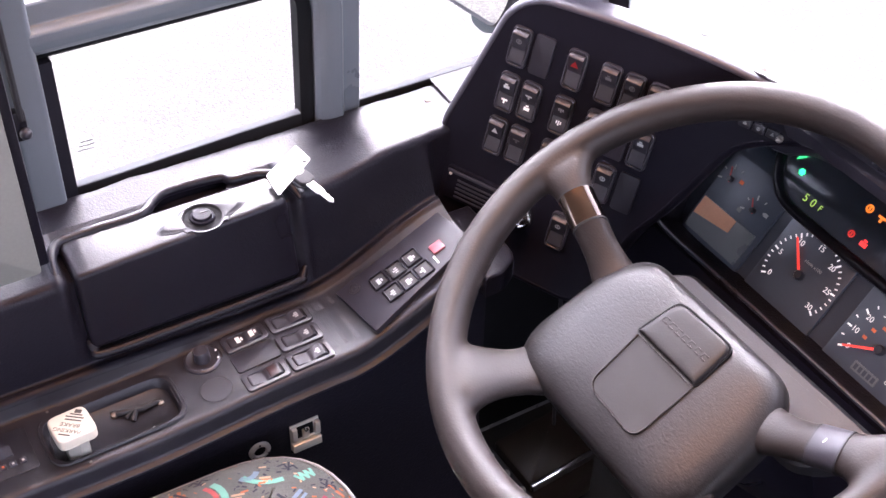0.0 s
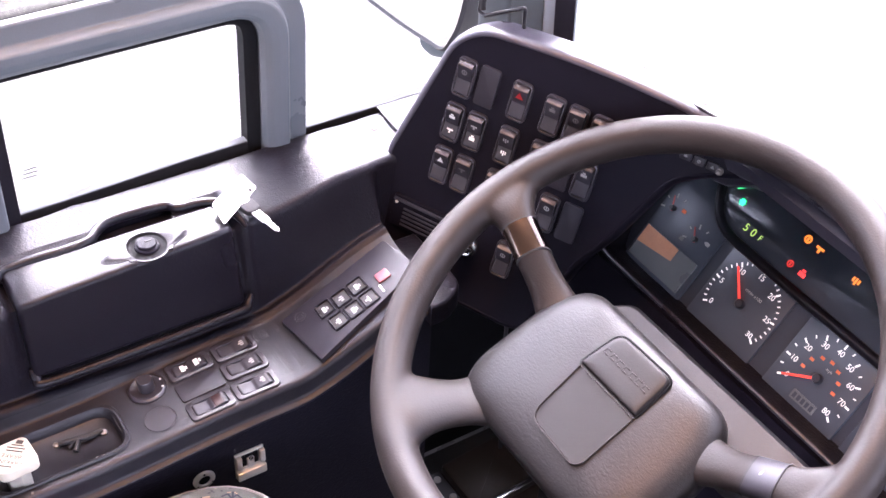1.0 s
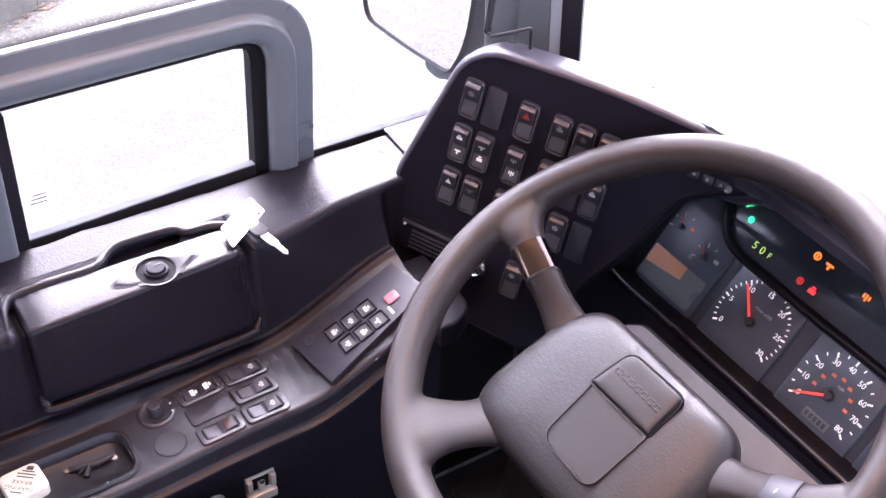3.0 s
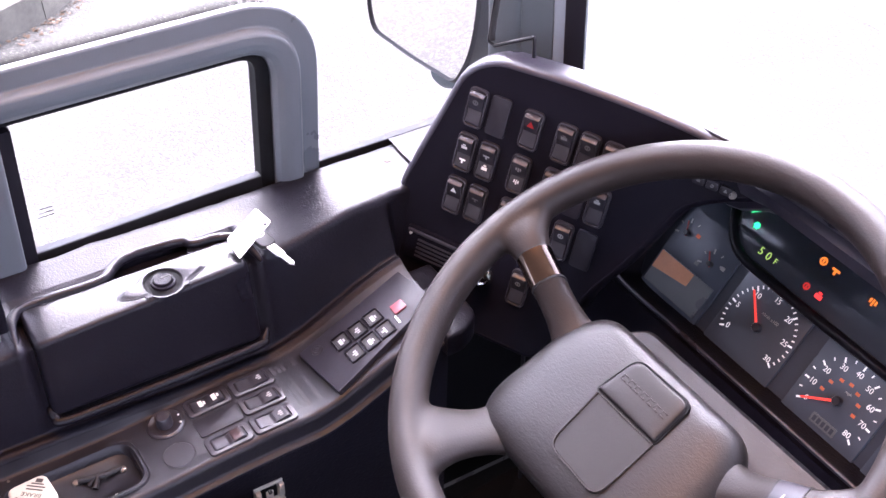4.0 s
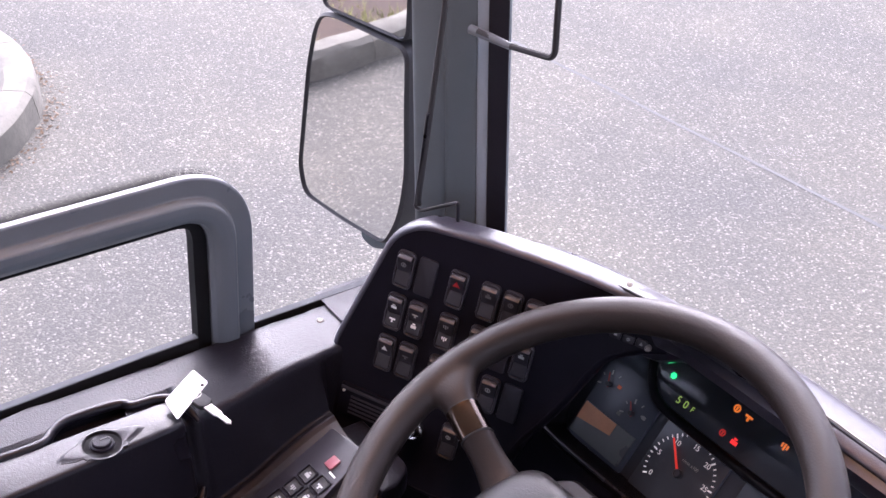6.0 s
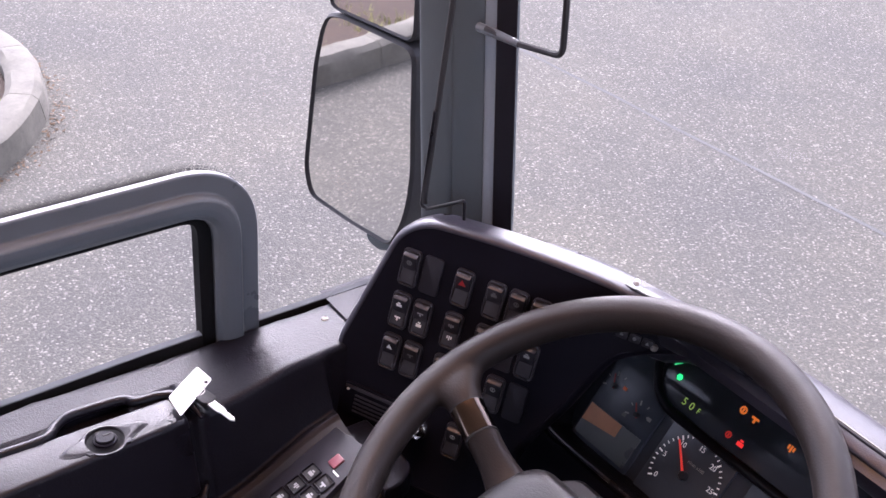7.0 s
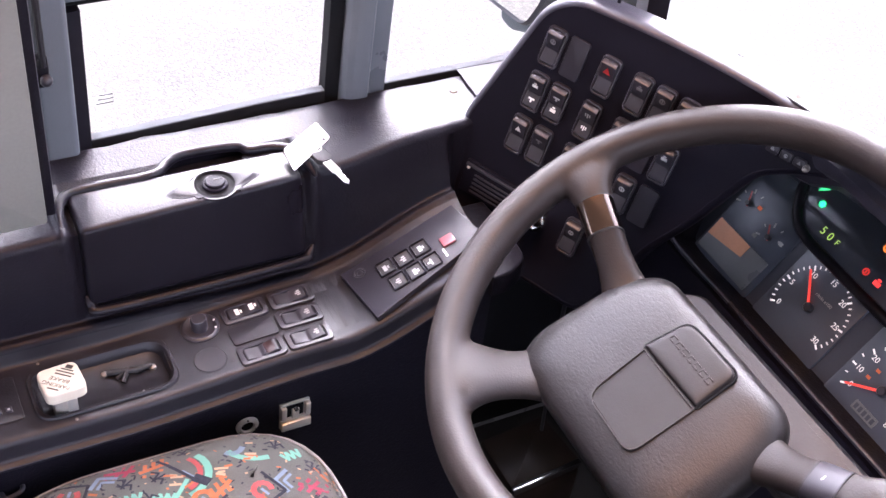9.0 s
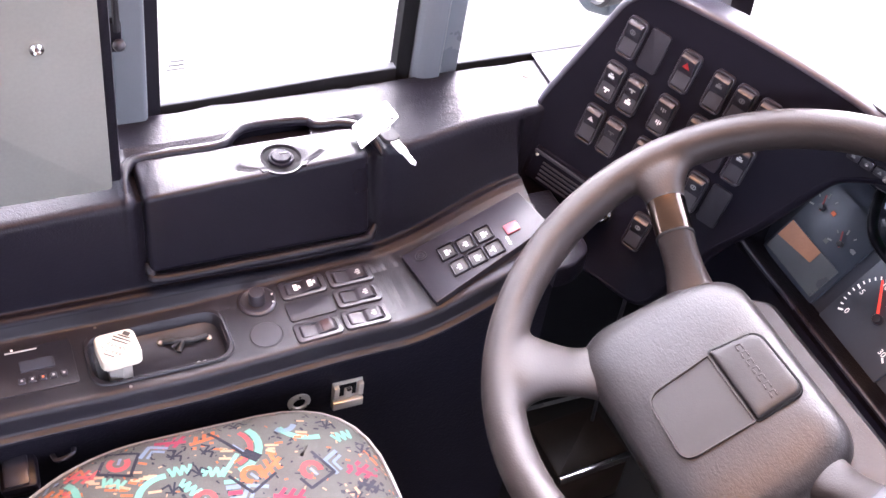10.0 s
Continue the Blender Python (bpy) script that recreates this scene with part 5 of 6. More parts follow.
part("pin", lathe(bmesh.new(), [(0.0026, 0.006), (0.0026, 0.0085), (0.0014, 0.009)], 12, Matrix.Translation((0, 0.0115, 0))), CHROME, latch)

# ---- driver's window ----
def frame_path():
    """The middle line of the grey window frame, in the wall: up the post, round the corner, back along the rail."""
    line = [(0.4940, 0.674), (0.4940, 0.895), (-0.60, 0.895)]
    return open_rounded(line, [0, 0.062, 0], 14)


def wall_point(y, z, d):
    """A place on the wall, d metres inside it."""
    y, z = y * 1.028, 1.5236 - (1.5236 - z) * 1.028
    return Vector((wall_x(z) + d, y, z))


def sweep_frame(bm, line, prof):
    """Carries a profile (across, depth) along a line in the wall."""
    rings = []
    k = len(line)
    for i, (y, z) in enumerate(line):
        a, c = line[max(i - 1, 0)], line[min(i + 1, k - 1)]
        d = Vector((c[0] - a[0], c[1] - a[1])).normalized()
        nrm = Vector((d.y, -d.x))
        rings.append([wall_point(y + nrm.x * s, z + nrm.y * s, dep) for s, dep in prof])
    loft(bm, rings, True, True, True)


win = tagged(new("window_1"), "driver's side window with a grey rounded plastic frame", "window", kind="structure")
HALF = 0.0310
prof = open_rounded([(HALF - 0.002, -0.008), (HALF, -0.005), (HALF, 0.0030), (HALF - 0.0022, 0.0050), (0.0102, 0.0062), (0.0086, 0.0072), (0.0050, 0.0158), (0.0030, 0.0174), (-0.0060, 0.0174), (-0.0140, 0.0158), (-0.0200, 0.0118), (-0.0236, 0.0050), (-0.0245, -0.0030)], 0.0011, 3)
bm = bmesh.new()
sweep_frame(bm, frame_path(), prof)
part("window_frame", bm, GREY, win)
bm = bmesh.new()
sweep_frame(bm, frame_path(), [(-0.0225, -0.025), (-0.0225, -0.0020), (-0.0246, 0.0020), (-0.0290, 0.0010), (-0.0365, -0.008), (-0.0365, -0.025)])
part("seal", bm, PIT, win, "black rubber seal")
bm = bmesh.new()
sweep_frame(bm, frame_path(), [(HALF - 0.0110, -0.0232), (HALF - 0.0110, -0.0215), (HALF - 0.0180, -0.0100), (HALF - 0.0180, -0.0232)])
part("outer_seal", bm, SEAL, win)
# printed border on the pane along the frame's outer edge: solid, then dots that thin outwards
bm = bmesh.new()
fl = [p for p in stations(frame_path(), 0.0018) if p[1] > 0.80]
for i, (y, z) in enumerate(fl[1:-1], 1):
    a, c = fl[i - 1], fl[i + 1]
    d = Vector((c[0] - a[0], c[1] - a[1]))
    if d.length > 0.02:
        continue
    d.normalize()
    fade = 1 - smoothstep(0.462, 0.522, y)
    if fade < 0.12:
        continue
    for row, rad in enumerate((0.00105, 0.00098, 0.00090, 0.00080, 0.00070, 0.00058, 0.00044, 0.00030)):
        off, rad = HALF - 0.0105 + 0.0017 * row, rad * fade
        p = wall_point(y + d.y * off + (0.0010 if row % 2 else 0.0) * d.x, z - d.x * off, -0.0232)
        bm.faces.new([bm.verts.new(p + Vector((0, rad * math.cos(1.047 * k), rad * math.sin(1.047 * k)))) for k in range(6)])
part("printed_border", bm, RUBBER, win, "black dotted border printed on the glass", smooth=False, kind="stuff")
# rear upright of the frame
bm = bmesh.new()
line = [(0.168, 0.665), (0.168, 1.70)]
sweep_frame(bm, line, open_rounded([(0.018, -0.025), (0.018, 0.014), (0.014, 0.018), (-0.014, 0.018), (-0.018, 0.014), (-0.018, -0.025)], 0.003, 3))
part("rear_upright", bm, GREY, win)
bm = bmesh.new()
sweep_frame(bm, [(0.193, 0.69), (0.193, 0.86)], [(0.007, -0.025), (0.007, 0.004), (-0.007, 0.006), (-0.007, -0.025)])
part("seal", bm, SEAL, win)
# sill channel under the pane
def along_wall(prof, ys, name, mat, label=""):
    b = bmesh.new()
    loft(b, [[(x, y, z + lift) for x, z in prof] for y, lift in ys], False)
    part(name, b, mat, win, label)


for ys in (((0.185, -0.003), (0.25, -0.002), (0.39, 0.003), (0.466, 0.004)), ((0.53, -0.002), (0.62, -0.002), (0.80, -0.002))):
    along_wall([(-1.0985, 0.6500), (-1.0985, 0.6825), (-1.0978, 0.6832), (-1.0885, 0.6828), (-1.0876, 0.6818)], ys, "window_sill", SILL, "thin grey sill edge")
    along_wall([(-1.0876, 0.6820), (-1.0868, 0.6810), (-1.0862, 0.6560)], ys, "seal", PIT, "black rubber seal")
bm = bmesh.new()
pts = [wall_point(y, z, -0.024) for y, z in ((0.10, 0.66), (0.84, 0.66), (0.84, 1.80), (0.10, 1.80))]
loft(bm, [pts, [p + Vector((-0.004, 0, 0)) for p in pts]], True, True, True)
g_ = part("pane", bm, GLASS, win, "clear glass pane", smooth=False)
g_.visible_shadow = False
# etched mark in the pane's corner, plain bars
for i in range(3):
    bm = bmesh.new()
    block(bm, (wall_x(0.71) - 0.0225, 0.228 + 0.001 * i, 0.707 + 0.005 * i), (0.0006, 0.018 - 0.002 * i, 0.0016))
    part("etched_bar", bm, material("etched_print", (0.16, 0.16, 0.165), 0.6), win, smooth=False)

# grey metal board behind the window, with rivets
board = thing("metal_board", "flat brushed grey metal board beside the window", "panel")
bm = bmesh.new()
slab(bm, rounded([(-1.1, 0.683), (0.1335, 0.683), (0.1335, 1.75), (-1.1, 1.75)], [0.0, 0.004, 0.004, 0.0], 3), 0.0, 0.004, 0.001, 2)
part("sheet", bm, ALU, board, m=basis((-0.972, 0, 0), (0, 1, 0), (0, 0, 1)))
for y, z in ((0.0805, 0.851), (-0.12, 0.851), (0.0805, 1.15), (-0.12, 1.15)):
    part("rivet", lathe(bmesh.new(), [(0.0065, 0), (0.0060, 0.0022), (0.0036, 0.0036), (0.0020, 0.0022)], 20, basis((-0.968, y, z), (0, 1, 0), (0, 0, 1))), CHROME, board)
bm = bmesh.new()
block(bm, (-1.01, 0.138, 1.2), (0.07, 0.012, 1.03), 0.003)
part("return_edge", bm, BLACK, board)
# pull cord of a shade with its black end stop
cord = thing("pull_cord", "thin black shade cord with a round end stop", "cord")
bm = bmesh.new()
tube(bm, [(-1.048, 0.166, 1.7), (-1.052, 0.1635, 1.2), (-1.055, 0.1620, 0.800)], 0.0034, 8)
part("cord", bm, RUBBER, cord)
bm = bmesh.new()
block(bm, (-1.060, 0.1595, 0.793), (0.012, 0.015, 0.034), 0.003)
part("holder", bm, BLACK, cord)
bm = bmesh.new()
bmesh.ops.create_uvsphere(bm, u_segments=14, v_segments=8, radius=0.0062, matrix=Matrix.Translation((-1.050, 0.1625, 0.787)))
part("end_stop", bm, SWITCH, cord)

# ---- corner pillar ----
pillar = tagged(new("front_pillar"), "dark grey trimmed windscreen pillar with a pale strip", "pillar", kind="structure")


def upright(bm, outline, z0, z1, lean=(-0.06, -0.0)):
    loft(bm, [[(x + lean[0] * (z - 0.8), y + lean[1] * (z - 0.8), z) for x, y in outline] for z in (z0, (z0 + z1) / 2, z1)], True, True, True)


bm = bmesh.new()
upright(bm, rounded([(-1.12, 0.818), (-1.042, 0.7395), (-1.004, 0.757), (-1.02, 0.86), (-1.12, 0.86)], 0.006, 3), 0.68, 1.95)
part("side_trim", bm, PILLAR, pillar)
bm = bmesh.new()
upright(bm, rounded([(-1.006, 0.758), (-0.998, 0.763), (-0.978, 0.786), (-1.01, 0.86), (-1.03, 0.86)], 0.005, 3), 0.68, 1.95)
part("front_trim", bm, PILLAR, pillar)
bm = bmesh.new()
upright(bm, rounded([(-0.9780, 0.7850), (-0.9680, 0.7950), (-1.045, 0.86), (-1.06, 0.86)], 0.002, 2), 0.68, 1.95)
part("pale_strip", bm, STRIP, pillar, "narrow blue-grey aluminium strip")
bm = bmesh.new()
upright(bm, rounded([(-0.9682, 0.793), (-0.9480, 0.8065), (-1.060, 0.875), (-1.075, 0.875)], 0.002, 2), 0.68, 1.95)
part("glass_seal", bm, SEAL, pillar, "black windscreen seal")
rod = thing("shade_guide", "thin black rod with a bent wire clip at the pillar", "rod")
bm = bmesh.new()
tube(bm, [(-0.99, 0.735, 1.25), (-0.968, 0.722, 1.088), (-1.000, 0.716, 0.842), (-0.999, 0.716, 0.834)], 0.0034, 8)
part("rod", bm, RUBBER, rod)
bm = bmesh.new()
tube(bm, open_rounded([(-0.9840, 0.715, 0.958), (-1.0045, 0.715, 0.829), (-0.9920, 0.715, 0.830), (-0.9215, 0.715, 0.875), (-0.9200, 0.715, 0.845)], [0, 0.004, 0.004, 0.004, 0], 4), 0.0022, 8)
part("clip", bm, BLACK, rod)
guide = thing("shade_bracket", "bent black wire bracket held by a grey knob", "bracket")
bm = bmesh.new()
tube(bm, open_rounded([(-0.972, 0.770, 1.048), (-0.935, 0.778, 1.044), (-0.860, 0.785, 1.053), (-0.865, 0.785, 1.30)], [0, 0.01, 0.012, 0], 5), 0.0036, 8)
part("wire", bm, RUBBER, guide)
bm = bmesh.new()
tube(bm, [(-0.985, 0.770, 1.046), (-0.955, 0.775, 1.0455), (-0.925, 0.779, 1.0450)], [0.0055, 0.005, 0.004], 10)
part("knob", bm, GREY, guide)

# ---- windscreen ----
bm = bmesh.new()
pts = [Vector((-1.16, 0.899, 0.60)), Vector((1.42, 0.97, 0.60)), Vector((1.42, 0.93, 1.90)), Vector((-1.16, 0.869, 1.90))]
loft(bm, [pts, [p + Vector((0, 0.006, 0)) for p in pts]], True, True, True)
ws = tagged(part("windscreen", bm, GLASS, smooth=False), "clear glass windscreen", "windscreen", kind="structure")
ws.visible_shadow = False

# ---- outside mirror ----
MIR = basis((-1.60, 1.0, 0.60), (0.995, 0.100, 0.0), (-0.002, 0.012, 0.9999))
mirror = thing("wing_mirror", "tall outside mirror in a black housing", "mirror", MIR)
MOUT = [(-0.147, -0.180), (-0.03, -0.182), (0.085, -0.176), (0.115, -0.120), (0.128, -0.075), (0.136, -0.015), (0.132, 0.08), (0.130, 0.192), (-0.060, 0.188), (-0.090, 0.180), (-0.108, 0.150), (-0.128, 0.080), (-0.150, -0.06), (-0.161, -0.130)]
MPOLY = rounded(MOUT, 0.02, 4)
bm = bmesh.new()
hs = shrink(MPOLY, -0.008)
loft(bm, [[(x, y, 0.002) for x, y in MPOLY], [(x, y, 0.008) for x, y in shrink(MPOLY, -0.003)], [(x, y, 0.002) for x, y in hs], [(x, y, -0.03) for x, y in hs], [(x * 0.9, y * 0.9, -0.085) for x, y in hs], [(x * 0.6, y * 0.7, -0.11) for x, y in hs]], True, False, True)
part("housing", bm, RUBBER, mirror)
bm = bmesh.new()
slab(bm, MPOLY, -0.003, 0.003)
part("mirror_glass", bm, MIRROR, mirror, "silvered mirror glass", smooth=False)
UP = rounded([(-0.085, 0.204), (0.130, 0.211), (0.134, 0.42), (-0.04, 0.42)], 0.02, 4)
bm = bmesh.new()
hs = shrink(UP, -0.007)
loft(bm, [[(x, y, 0.002) for x, y in UP], [(x, y, 0.007) for x, y in shrink(UP, -0.003)], [(x, y, 0.002) for x, y in hs], [(x, y, -0.05) for x, y in hs]], True, False, True)
part("upper_housing", bm, RUBBER, mirror)
bm = bmesh.new()
slab(bm, UP, -0.003, 0.003)
part("upper_glass", bm, MIRROR, mirror, smooth=False)
bm = bmesh.new()
slab(bm, rounded([(-0.002, -0.218), (0.030, -0.224), (0.088, -0.200), (0.092, -0.168), (-0.008, -0.176)], 0.012, 4), -0.09, -0.012, 0.008, 3)
part("turn_lamp_foot", bm, PILLAR, mirror)
bm = bmesh.new()
tube(bm, along([(0.0, 0.38, -0.06), (0.10, 0.55, -0.10), (0.40, 0.80, -0.12), (0.62, 0.90, -0.10)], 16), 0.018, 10)
part("arm", bm, RUBBER, mirror)

# ---- driver's seat ----
from mathutils.bvhtree import BVHTree

seat = thing("driver_seat", "driver's seat cushion in grey fabric with a bright abstract pattern", "seat", Matrix.Translation((0, 0, 0.008)))
SEAT_OUT = rounded([(-0.70, -0.25), (-0.33, -0.25), (-0.33, 0.345), (-0.826, 0.345), (-0.829, 0.064), (-0.756, -0.056)], [0.1, 0.06, 0.10, 0.11, 0.06, 0.08], 8)
FABRIC = material("grey_woven_fabric", (0.060, 0.061, 0.056), 0.85, grain=0.9, scale=1300, wear=0.2, wear_scale=300, detail=1, specular=0.2)
bm = bmesh.new()
rings = []
for d, z in ((0.02, 0.36), (0.004, 0.38), (0.0, 0.41), (0.001, 0.445), (0.006, 0.468), (0.014, 0.482), (0.026, 0.493), (0.045, 0.501), (0.07, 0.506), (0.09, 0.509)):
    rings.append([(x, y, z) for x, y in shrink(SEAT_OUT, d)])
for k in (0.75, 0.5, 0.25, 0.05):
    rings.append([(-0.575 + (x + 0.575) * k, 0.05 + (y - 0.05) * k, 0.5115 + 0.004 * (1 - k)) for x, y, z in rings[9]])
loft(bm, rings, True, True, True)
bmesh.ops.recalc_face_normals(bm, faces=bm.faces)
tree = BVHTree.FromBMesh(bm)
part("cushion", bm, FABRIC, seat)
bm = bmesh.new()
tube(bm, [(x, y, 0.469) for x, y in shrink(SEAT_OUT, 0.0045)], 0.0020, 8, True)
part("piping", bm, material("pale_piping", (0.20, 0.185, 0.19), 0.8), seat, "pale grey piping")
bm = bmesh.new()
slab(bm, rect(0.40, 0.42, 0.04, 4, -0.575, 0.03), 0.30, 0.365, 0.01, 2)
part("pan", bm, BLACK, seat)
bm = bmesh.new()
loft(bm, [[(x * k - 0.575, y * k + 0.03, z) for x, y in rect(0.34, 0.38, 0.05, 4)] for k, z in ((1.0, -0.008), (0.95, 0.06), (0.7, 0.1), (0.68, 0.26), (0.9, 0.31))], True, True, True)
part("pedestal", bm, BLACK, seat)

PR = random.Random(7)
INK = {k: material("thread_" + k, c, 0.85, grain=0.6, scale=1300, wear=0.15, specular=0.2) for k, c in (
    ("navy", (0.014, 0.015, 0.024)), ("coral", (0.22, 0.042, 0.042)), ("orange", (0.23, 0.070, 0.027)), ("mint", (0.085, 0.215, 0.17)), ("crimson", (0.17, 0.024, 0.044)), ("cream", (0.25, 0.165, 0.10)), ("blue", (0.095, 0.130, 0.175)))}
PRINTS = {k: bmesh.new() for k in INK}


def put(colour, poly, layer=0):
    """Lays a small polygon of thread on the cushion."""
    b = PRINTS[colour]
    vs = []
    for x, y in poly:
        hit, nrm, _, _ = tree.ray_cast(Vector((x, y, 1.0)), Vector((0, 0, -1)))
        if hit is None or nrm.z < 0.25:
            return
        vs.append(b.verts.new(hit + nrm * (0.0004 + 0.0002 * layer)))
    if len(vs) > 2:
        b.faces.new(vs)


def stroke(colour, pts, w, layer=0):
    for p, q in zip(pts, pts[1:]):
        p, q = Vector(p), Vector(q)
        d = q - p
        n = max(1, int(d.length / 0.012))
        s = Vector((-d.y, d.x)).normalized() * w / 2
        for i in range(n):
            a, c = p + d * (i / n), p + d * ((i + 1) / n) + d.normalized() * w * 0.25
            put(colour, [tuple(a - s), tuple(c - s), tuple(c + s), tuple(a + s)], layer)


def turned(pts, x, y, a, k=0.72):
    c, s = math.cos(a), math.sin(a)
    return [(x + k * (c * u - s * v), y + k * (s * u + c * v)) for u, v in pts]


def arc(colour, x, y, r, a0, a1, w, layer=1):
    stroke(colour, [(x + r * math.cos(radians(t)), y + r * math.sin(radians(t))) for t in range(a0, a1 + 1, 12)], w, layer)


def framed_hook(x, y, a, hot, frame_sides=4):
    """A navy square, whole or half, round a bright hook."""
    sq = turned([(-0.024, -0.024), (0.024, -0.024), (0.024, 0.024), (-0.024, 0.024), (-0.024, -0.024)], x, y, a, 0.64)
    stroke("navy", sq[:frame_sides + 1], 0.0032, 2)
    stroke(hot, turned([(0.0120 * math.cos(radians(t)), 0.0120 * math.sin(radians(t))) for t in range(50, 311, 26)], x, y, a), 0.0056, 1)
    stroke("blue", turned([(-0.003, 0), (0.010, 0)], x, y, a), 0.003, 1)


def zigzag(x, y, a, colour):
    stroke(colour, turned([(-0.014 + 0.0048 * i, 0.0075 * (-1) ** i) for i in range(7)], x, y, a), 0.0034, 1)


def comb(x, y, a, colour, k=0.72):
    stroke(colour, turned([(-0.020, 0), (0.020, 0)], x, y, a, k), 0.0046, 1)
    for u in (-0.012, 0.0, 0.012):
        stroke(colour, turned([(u - 0.006, -0.012), (u + 0.006, 0.013)], x, y, a, k), 0.0040, 1)


def scribble(x, y, a, colour="navy", k=0.55):
    stroke(colour, turned([(-0.018, -0.004), (-0.008, 0.007), (0.0, -0.006), (0.009, 0.006), (0.018, -0.003)], x, y, a, k), 0.0022, 2)
    stroke(colour, turned([(0.004, -0.014), (0.0, 0.014)], x, y, a, k), 0.0020, 2)
    stroke(colour, turned([(-0.010, -0.010), (0.008, -0.008)], x, y, a, k), 0.0018, 2)


def dashes(x, y, a):
    for i in range(5):
        u, v, t = PR.uniform(-0.016, 0.016), PR.uniform(-0.014, 0.014), a + PR.uniform(-0.3, 0.3)
        ln = PR.uniform(0.004, 0.009)
        stroke(PR.choice(["orange", "cream", "cream"]), turned([(u - ln * math.cos(t), v - ln * math.sin(t)), (u + ln * math.cos(t), v + ln * math.sin(t))], x, y, 0), 0.0030, 1)


def bracket_mark(x, y, a, colour):
    stroke(colour, turned([(-0.012, -0.016), (-0.012, 0.010), (0.012, 0.014)], x, y, a), 0.0042, 1)
    stroke("blue", turned([(-0.003, -0.014), (-0.003, 0.002), (0.012, 0.005)], x, y, a), 0.0032, 1)


# the front of the cushion
for x, y, a, hot, sides in ((-0.782, 0.090, 2.7, "coral", 4), (-0.717, 0.258, 0.49, "coral", 4), (-0.727, 0.203, 0.55, "orange", 2), (-0.712, 0.155, 0.2, "coral", 1)):
    framed_hook(x, y, a, hot, sides)
arc("mint", -0.768, 0.186, 0.034, 12, 120, 0.0072)
arc("coral", -0.768, 0.186, 0.026, 20, 130, 0.0050)
arc("orange", -0.768, 0.188, 0.021, 10, 75, 0.0030)
arc("mint", -0.790, 0.276, 0.034, 290, 370, 0.0062)
arc("blue", -0.783, 0.250, 0.010, 300, 420, 0.0060)
arc("mint", -0.722, 0.125, 0.029, 175, 262, 0.0066)
stroke("navy", [(-0.796, 0.178), (-0.752, 0.204)], 0.0036, 2)
stroke("navy", [(-0.757, 0.203), (-0.746, 0.213)], 0.0110, 2)
stroke("mint", [(-0.757, 0.197), (-0.734, 0.177)], 0.0044, 1)
stroke("blue", [(-0.770, 0.195), (-0.758, 0.202)], 0.0044, 1)
for i in range(4):
    stroke(("mint", "blue", "crimson", "blue")[i], [(-0.726 + 0.007 * i, 0.176), (-0.724 + 0.007 * i, 0.188)], 0.0050, 1)
for x, y, a in ((-0.753, 0.141, 1.5), (-0.742, 0.169, 1.2), (-0.754, 0.301, 1.9), (-0.758, 0.080, 1.0), (-0.730, 0.144, 0.6)):
    zigzag(x, y, a, "mint")
for x, y, a in ((-0.785, 0.124, 0.9), (-0.722, 0.284, 2.0), (-0.705, 0.200, 1.0)):
    bracket_mark(x, y, a, "blue")
for x, y, a, col in ((-0.795, 0.141, 1.3, "crimson"), (-0.779, 0.055, 1.0, "coral"), (-0.709, 0.306, 1.1, "crimson"), (-0.786, 0.172, 1.7, "orange"), (-0.730, 0.221, 2.2, "orange"), (-0.762, 0.027, 1.0, "orange"), (-0.722, 0.324, 0.6, "orange"), (-0.692, 0.228, 1.2, "crimson")):
    comb(x, y, a, col)
comb(-0.690, 0.308, 1.2, "navy", 0.62)
for x, y in ((-0.749, 0.236), (-0.763, 0.068), (-0.747, 0.080), (-0.760, 0.188), (-0.763, 0.104), (-0.744, 0.108), (-0.772, 0.258)):
    dashes(x, y, 1.2)
for x, y, a in ((-0.775, 0.142, 0.4), (-0.747, 0.156, 1.6), (-0.771, 0.172, 0.2), (-0.772, 0.290, 1.0), (-0.678, 0.291, 0.7), (-0.733, 0.130, 1.1), (-0.737, 0.318, 0.5), (-0.800, 0.205, 1.4)):
    scribble(x, y, a)
# the rest of the cushion goes on in the same way
n_ = 0
for i in range(16):
    for j in range(19):
        x = -0.815 + 0.031 * i + (0.015 if j % 2 else 0) + PR.uniform(-0.005, 0.005)
        y = -0.22 + 0.030 * j + PR.uniform(-0.005, 0.005)
        n_ += 1
        a, k = PR.uniform(0, 6.28), (i * 5 + j * 3) % 11
        if x < -0.682 and y > 0.045 - 0.4 * (x + 0.76):
            continue
        if k in (0, 6):
            framed_hook(x, y, a, PR.choice(["coral", "orange", "crimson"]))
        elif k == 1:
            arc("mint", x, y, 0.028, 20, 130, 0.0068)
            arc("coral", x, y, 0.020, 20, 120, 0.0048)
        elif k in (2, 8):
            zigzag(x, y, a, PR.choice(["mint", "mint", "blue"]))
        elif k in (3, 9):
            comb(x, y, a, PR.choice(["crimson", "coral", "orange"]))
        elif k in (4, 10):
            scribble(x, y, a)
        elif k == 5:
            dashes(x, y, a)
        else:
            bracket_mark(x, y, a, PR.choice(["blue", "mint"]))
for i in range(2200):
    x, y, a = PR.uniform(-0.82, -0.34), PR.uniform(-0.24, 0.34), PR.uniform(0, 6.28)
    ln = PR.uniform(0.001, 0.0035)
    stroke(PR.choice(["orange", "cream", "navy", "navy", "navy", "navy"]), turned([(-ln, 0), (ln, 0)], x, y, a), PR.uniform(0.0010, 0.0022), 0)
for k, b in PRINTS.items():
    part("woven_pattern", b, INK[k], seat, k + " woven thread pattern", smooth=False, kind="stuff")

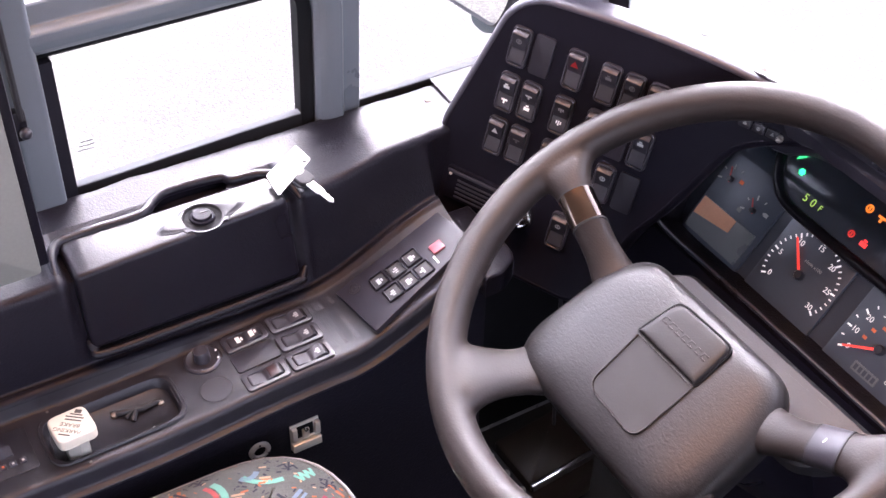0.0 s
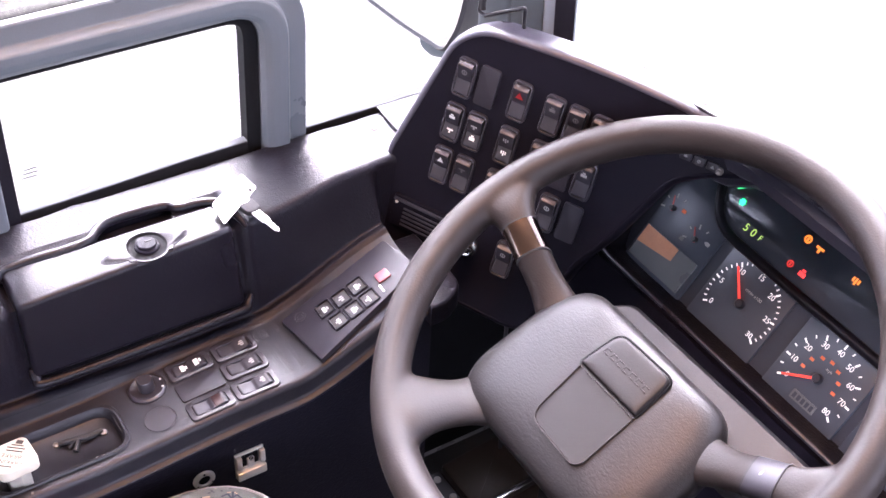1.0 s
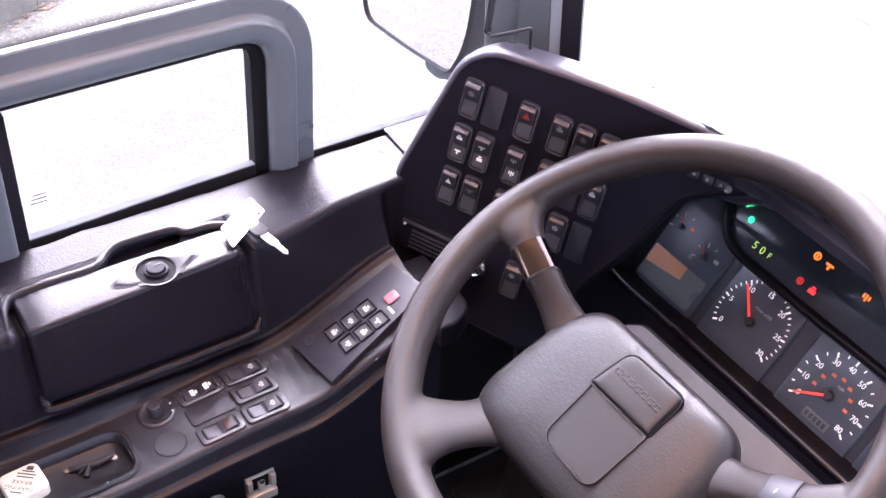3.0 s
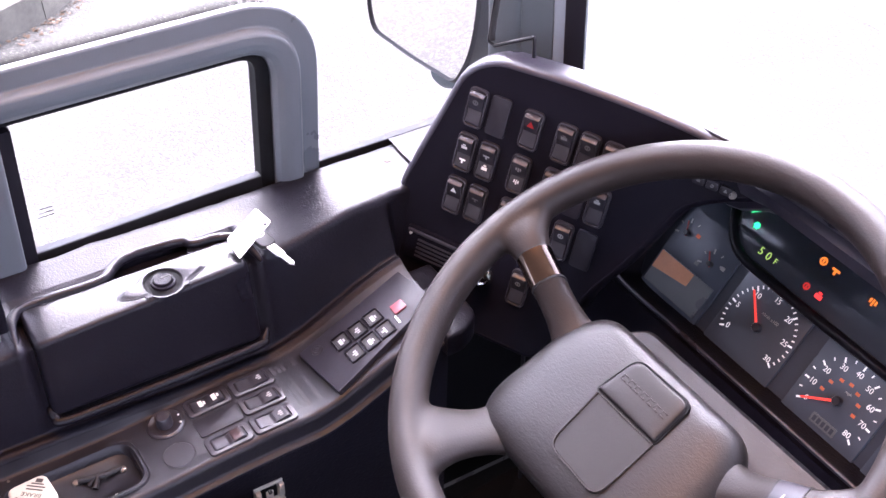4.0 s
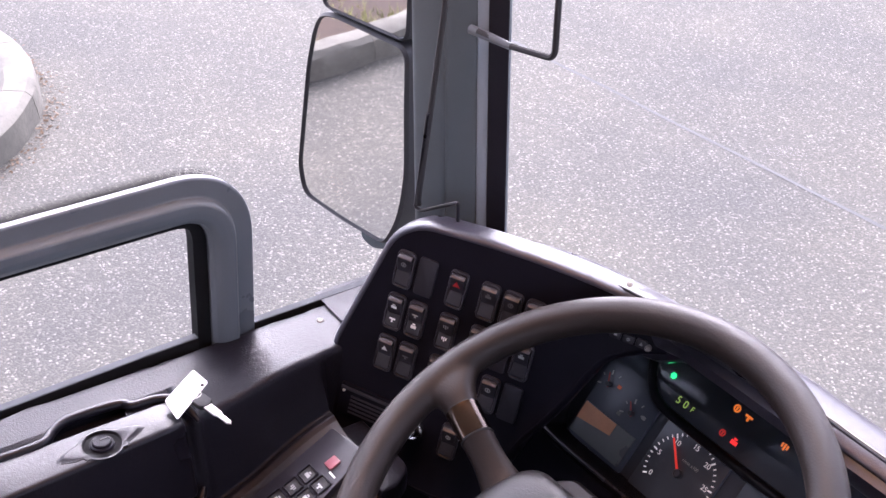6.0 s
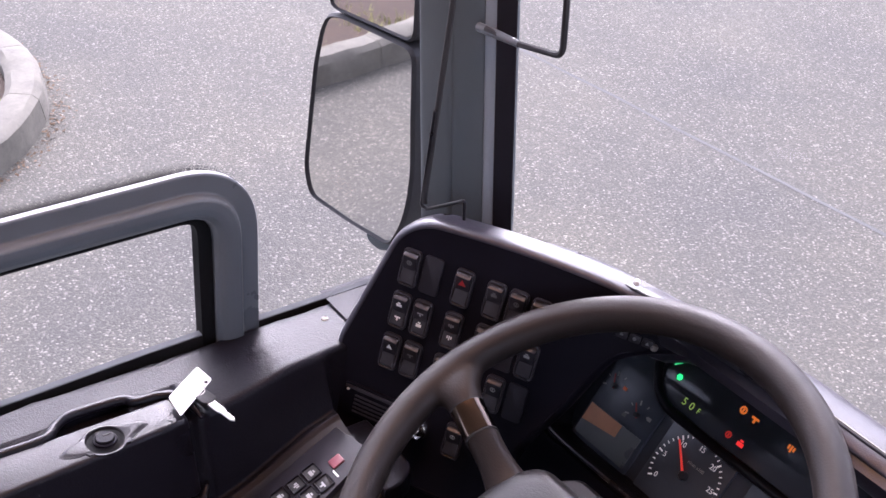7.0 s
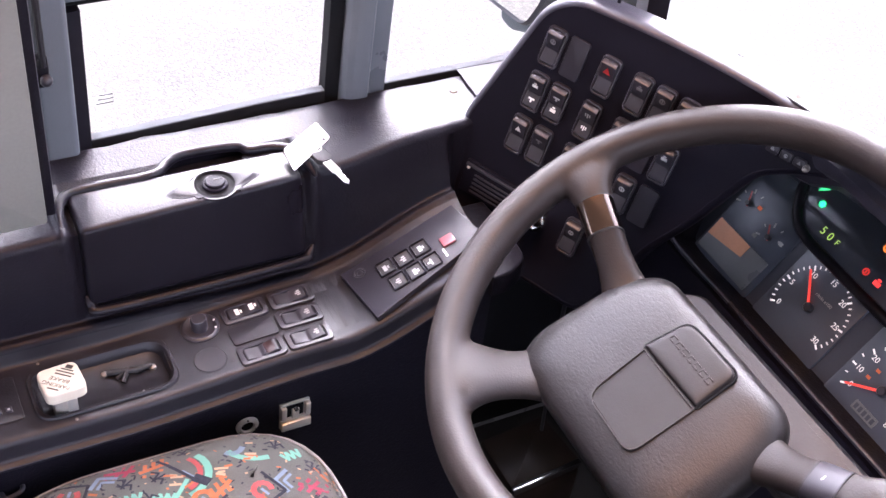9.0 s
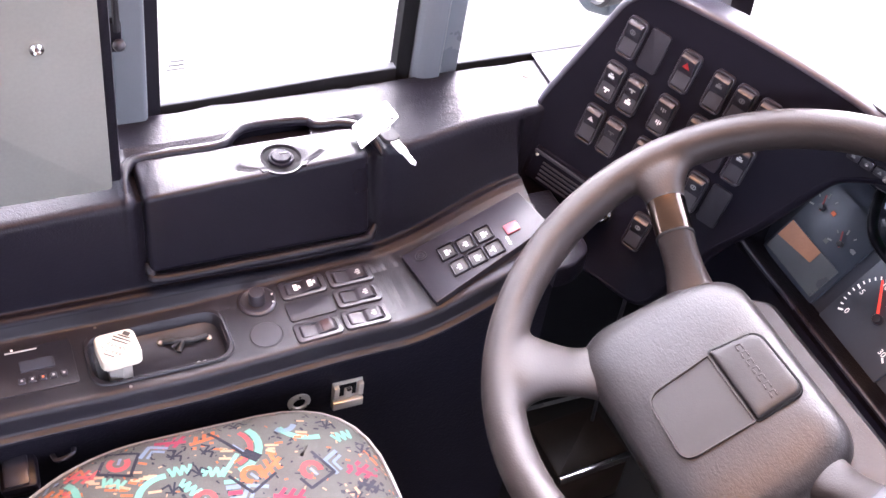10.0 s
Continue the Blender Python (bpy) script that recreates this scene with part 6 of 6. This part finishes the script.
# seat belt buckle and webbing beside the cushion
belt = thing("seat_belt", "black seat belt buckle and webbing beside the cushion", "seat belt")
bm = bmesh.new()
block(bm, (0, 0, 0), (0.042, 0.036, 0.018), 0.005, pose(-0.832, 0.003, 0.464, 8, 10, -4))
part("buckle", bm, BLACK, belt)
bm = bmesh.new()
block(bm, (0.002, -0.001, 0.0095), (0.032, 0.024, 0.004), 0.002, pose(-0.832, 0.003, 0.464, 8, 10, -4))
part("release", bm, SWITCH, belt)
bm = bmesh.new()
tube(bm, along([(-0.850, 0.018, 0.470), (-0.852, 0.050, 0.472), (-0.838, 0.056, 0.470), (-0.833, 0.040, 0.469), (-0.843, 0.036, 0.468)], 22), 0.0026, 8)
part("loop", bm, SWITCH, belt)
bm = bmesh.new()
rings = []
for p in along([(-0.835, -0.22, 0.40), (-0.84, -0.12, 0.455), (-0.838, -0.05, 0.478), (-0.835, -0.015, 0.476)], 16):
    rings.append([p + Vector((-0.022, 0, 0.001)), p + Vector((0.022, 0, 0.004)), p + Vector((0.022, 0, 0.001)), p + Vector((-0.022, 0, -0.002))])
loft(bm, rings, True, True, True)
part("webbing", bm, RUBBER, belt)

# ---- foot well ----
box = thing("pedal_box", "worn dark steel pedal housing with a bright edge", "pedal", pose(-0.944, 0.746, 0.0, 0, 0, 5))
BROWN_PAINT = material("worn_brown_paint", (0.015, 0.0095, 0.0065), 0.34, wear=0.6, wear_scale=20, specular=0.2)
bm = bmesh.new()
block(bm, (0, 0, 0.040), (0.100, 0.120, 0.080), 0.006)
part("housing", bm, BROWN_PAINT, box)
bm = bmesh.new()
slab(bm, rounded([(-0.048, -0.052), (0.044, -0.058), (0.044, 0.060), (-0.048, 0.058)], 0.004, 3), 0.0795, 0.094, 0.003, 2)
part("tread", bm, BROWN_PAINT, box, "brown worn tread plate")
bm = bmesh.new()
block(bm, (0.0475, 0.0, 0.0900), (0.008, 0.116, 0.012), 0.001)
part("bright_edge", bm, CHROME, box)
bm = bmesh.new()
slab(bm, rounded([(-0.050, -0.078), (0.056, -0.082), (0.058, -0.062), (-0.048, -0.056)], 0.006, 3), 0.040, 0.086, 0.004, 2)
bracket = part("bracket", bm, RUBBER, box)
for x in (-0.034, 0.004, 0.040):
    part("bolt", lathe(bmesh.new(), [(0.0055, 0.085), (0.0055, 0.0885), (0.004, 0.0900)], 12, Matrix.Translation((x, -0.069, 0))), DULL, bracket)
cables = thing("floor_cables", "thin black cables hanging in the foot well", "cable")
for line in ([(-0.868, 0.690, 0.60), (-0.880, 0.700, 0.50), (-0.915, 0.730, 0.34), (-0.955, 0.770, 0.12)], [(-0.832, 0.700, 0.60), (-0.836, 0.705, 0.52), (-0.845, 0.715, 0.42), (-0.848, 0.718, 0.36)]):
    bm = bmesh.new()
    tube(bm, along(line, 20), 0.0026, 8)
    part("cable", bm, COVER, cables)

# ---- warm lamp strip along the ceiling, unseen, added for the warm glints ----
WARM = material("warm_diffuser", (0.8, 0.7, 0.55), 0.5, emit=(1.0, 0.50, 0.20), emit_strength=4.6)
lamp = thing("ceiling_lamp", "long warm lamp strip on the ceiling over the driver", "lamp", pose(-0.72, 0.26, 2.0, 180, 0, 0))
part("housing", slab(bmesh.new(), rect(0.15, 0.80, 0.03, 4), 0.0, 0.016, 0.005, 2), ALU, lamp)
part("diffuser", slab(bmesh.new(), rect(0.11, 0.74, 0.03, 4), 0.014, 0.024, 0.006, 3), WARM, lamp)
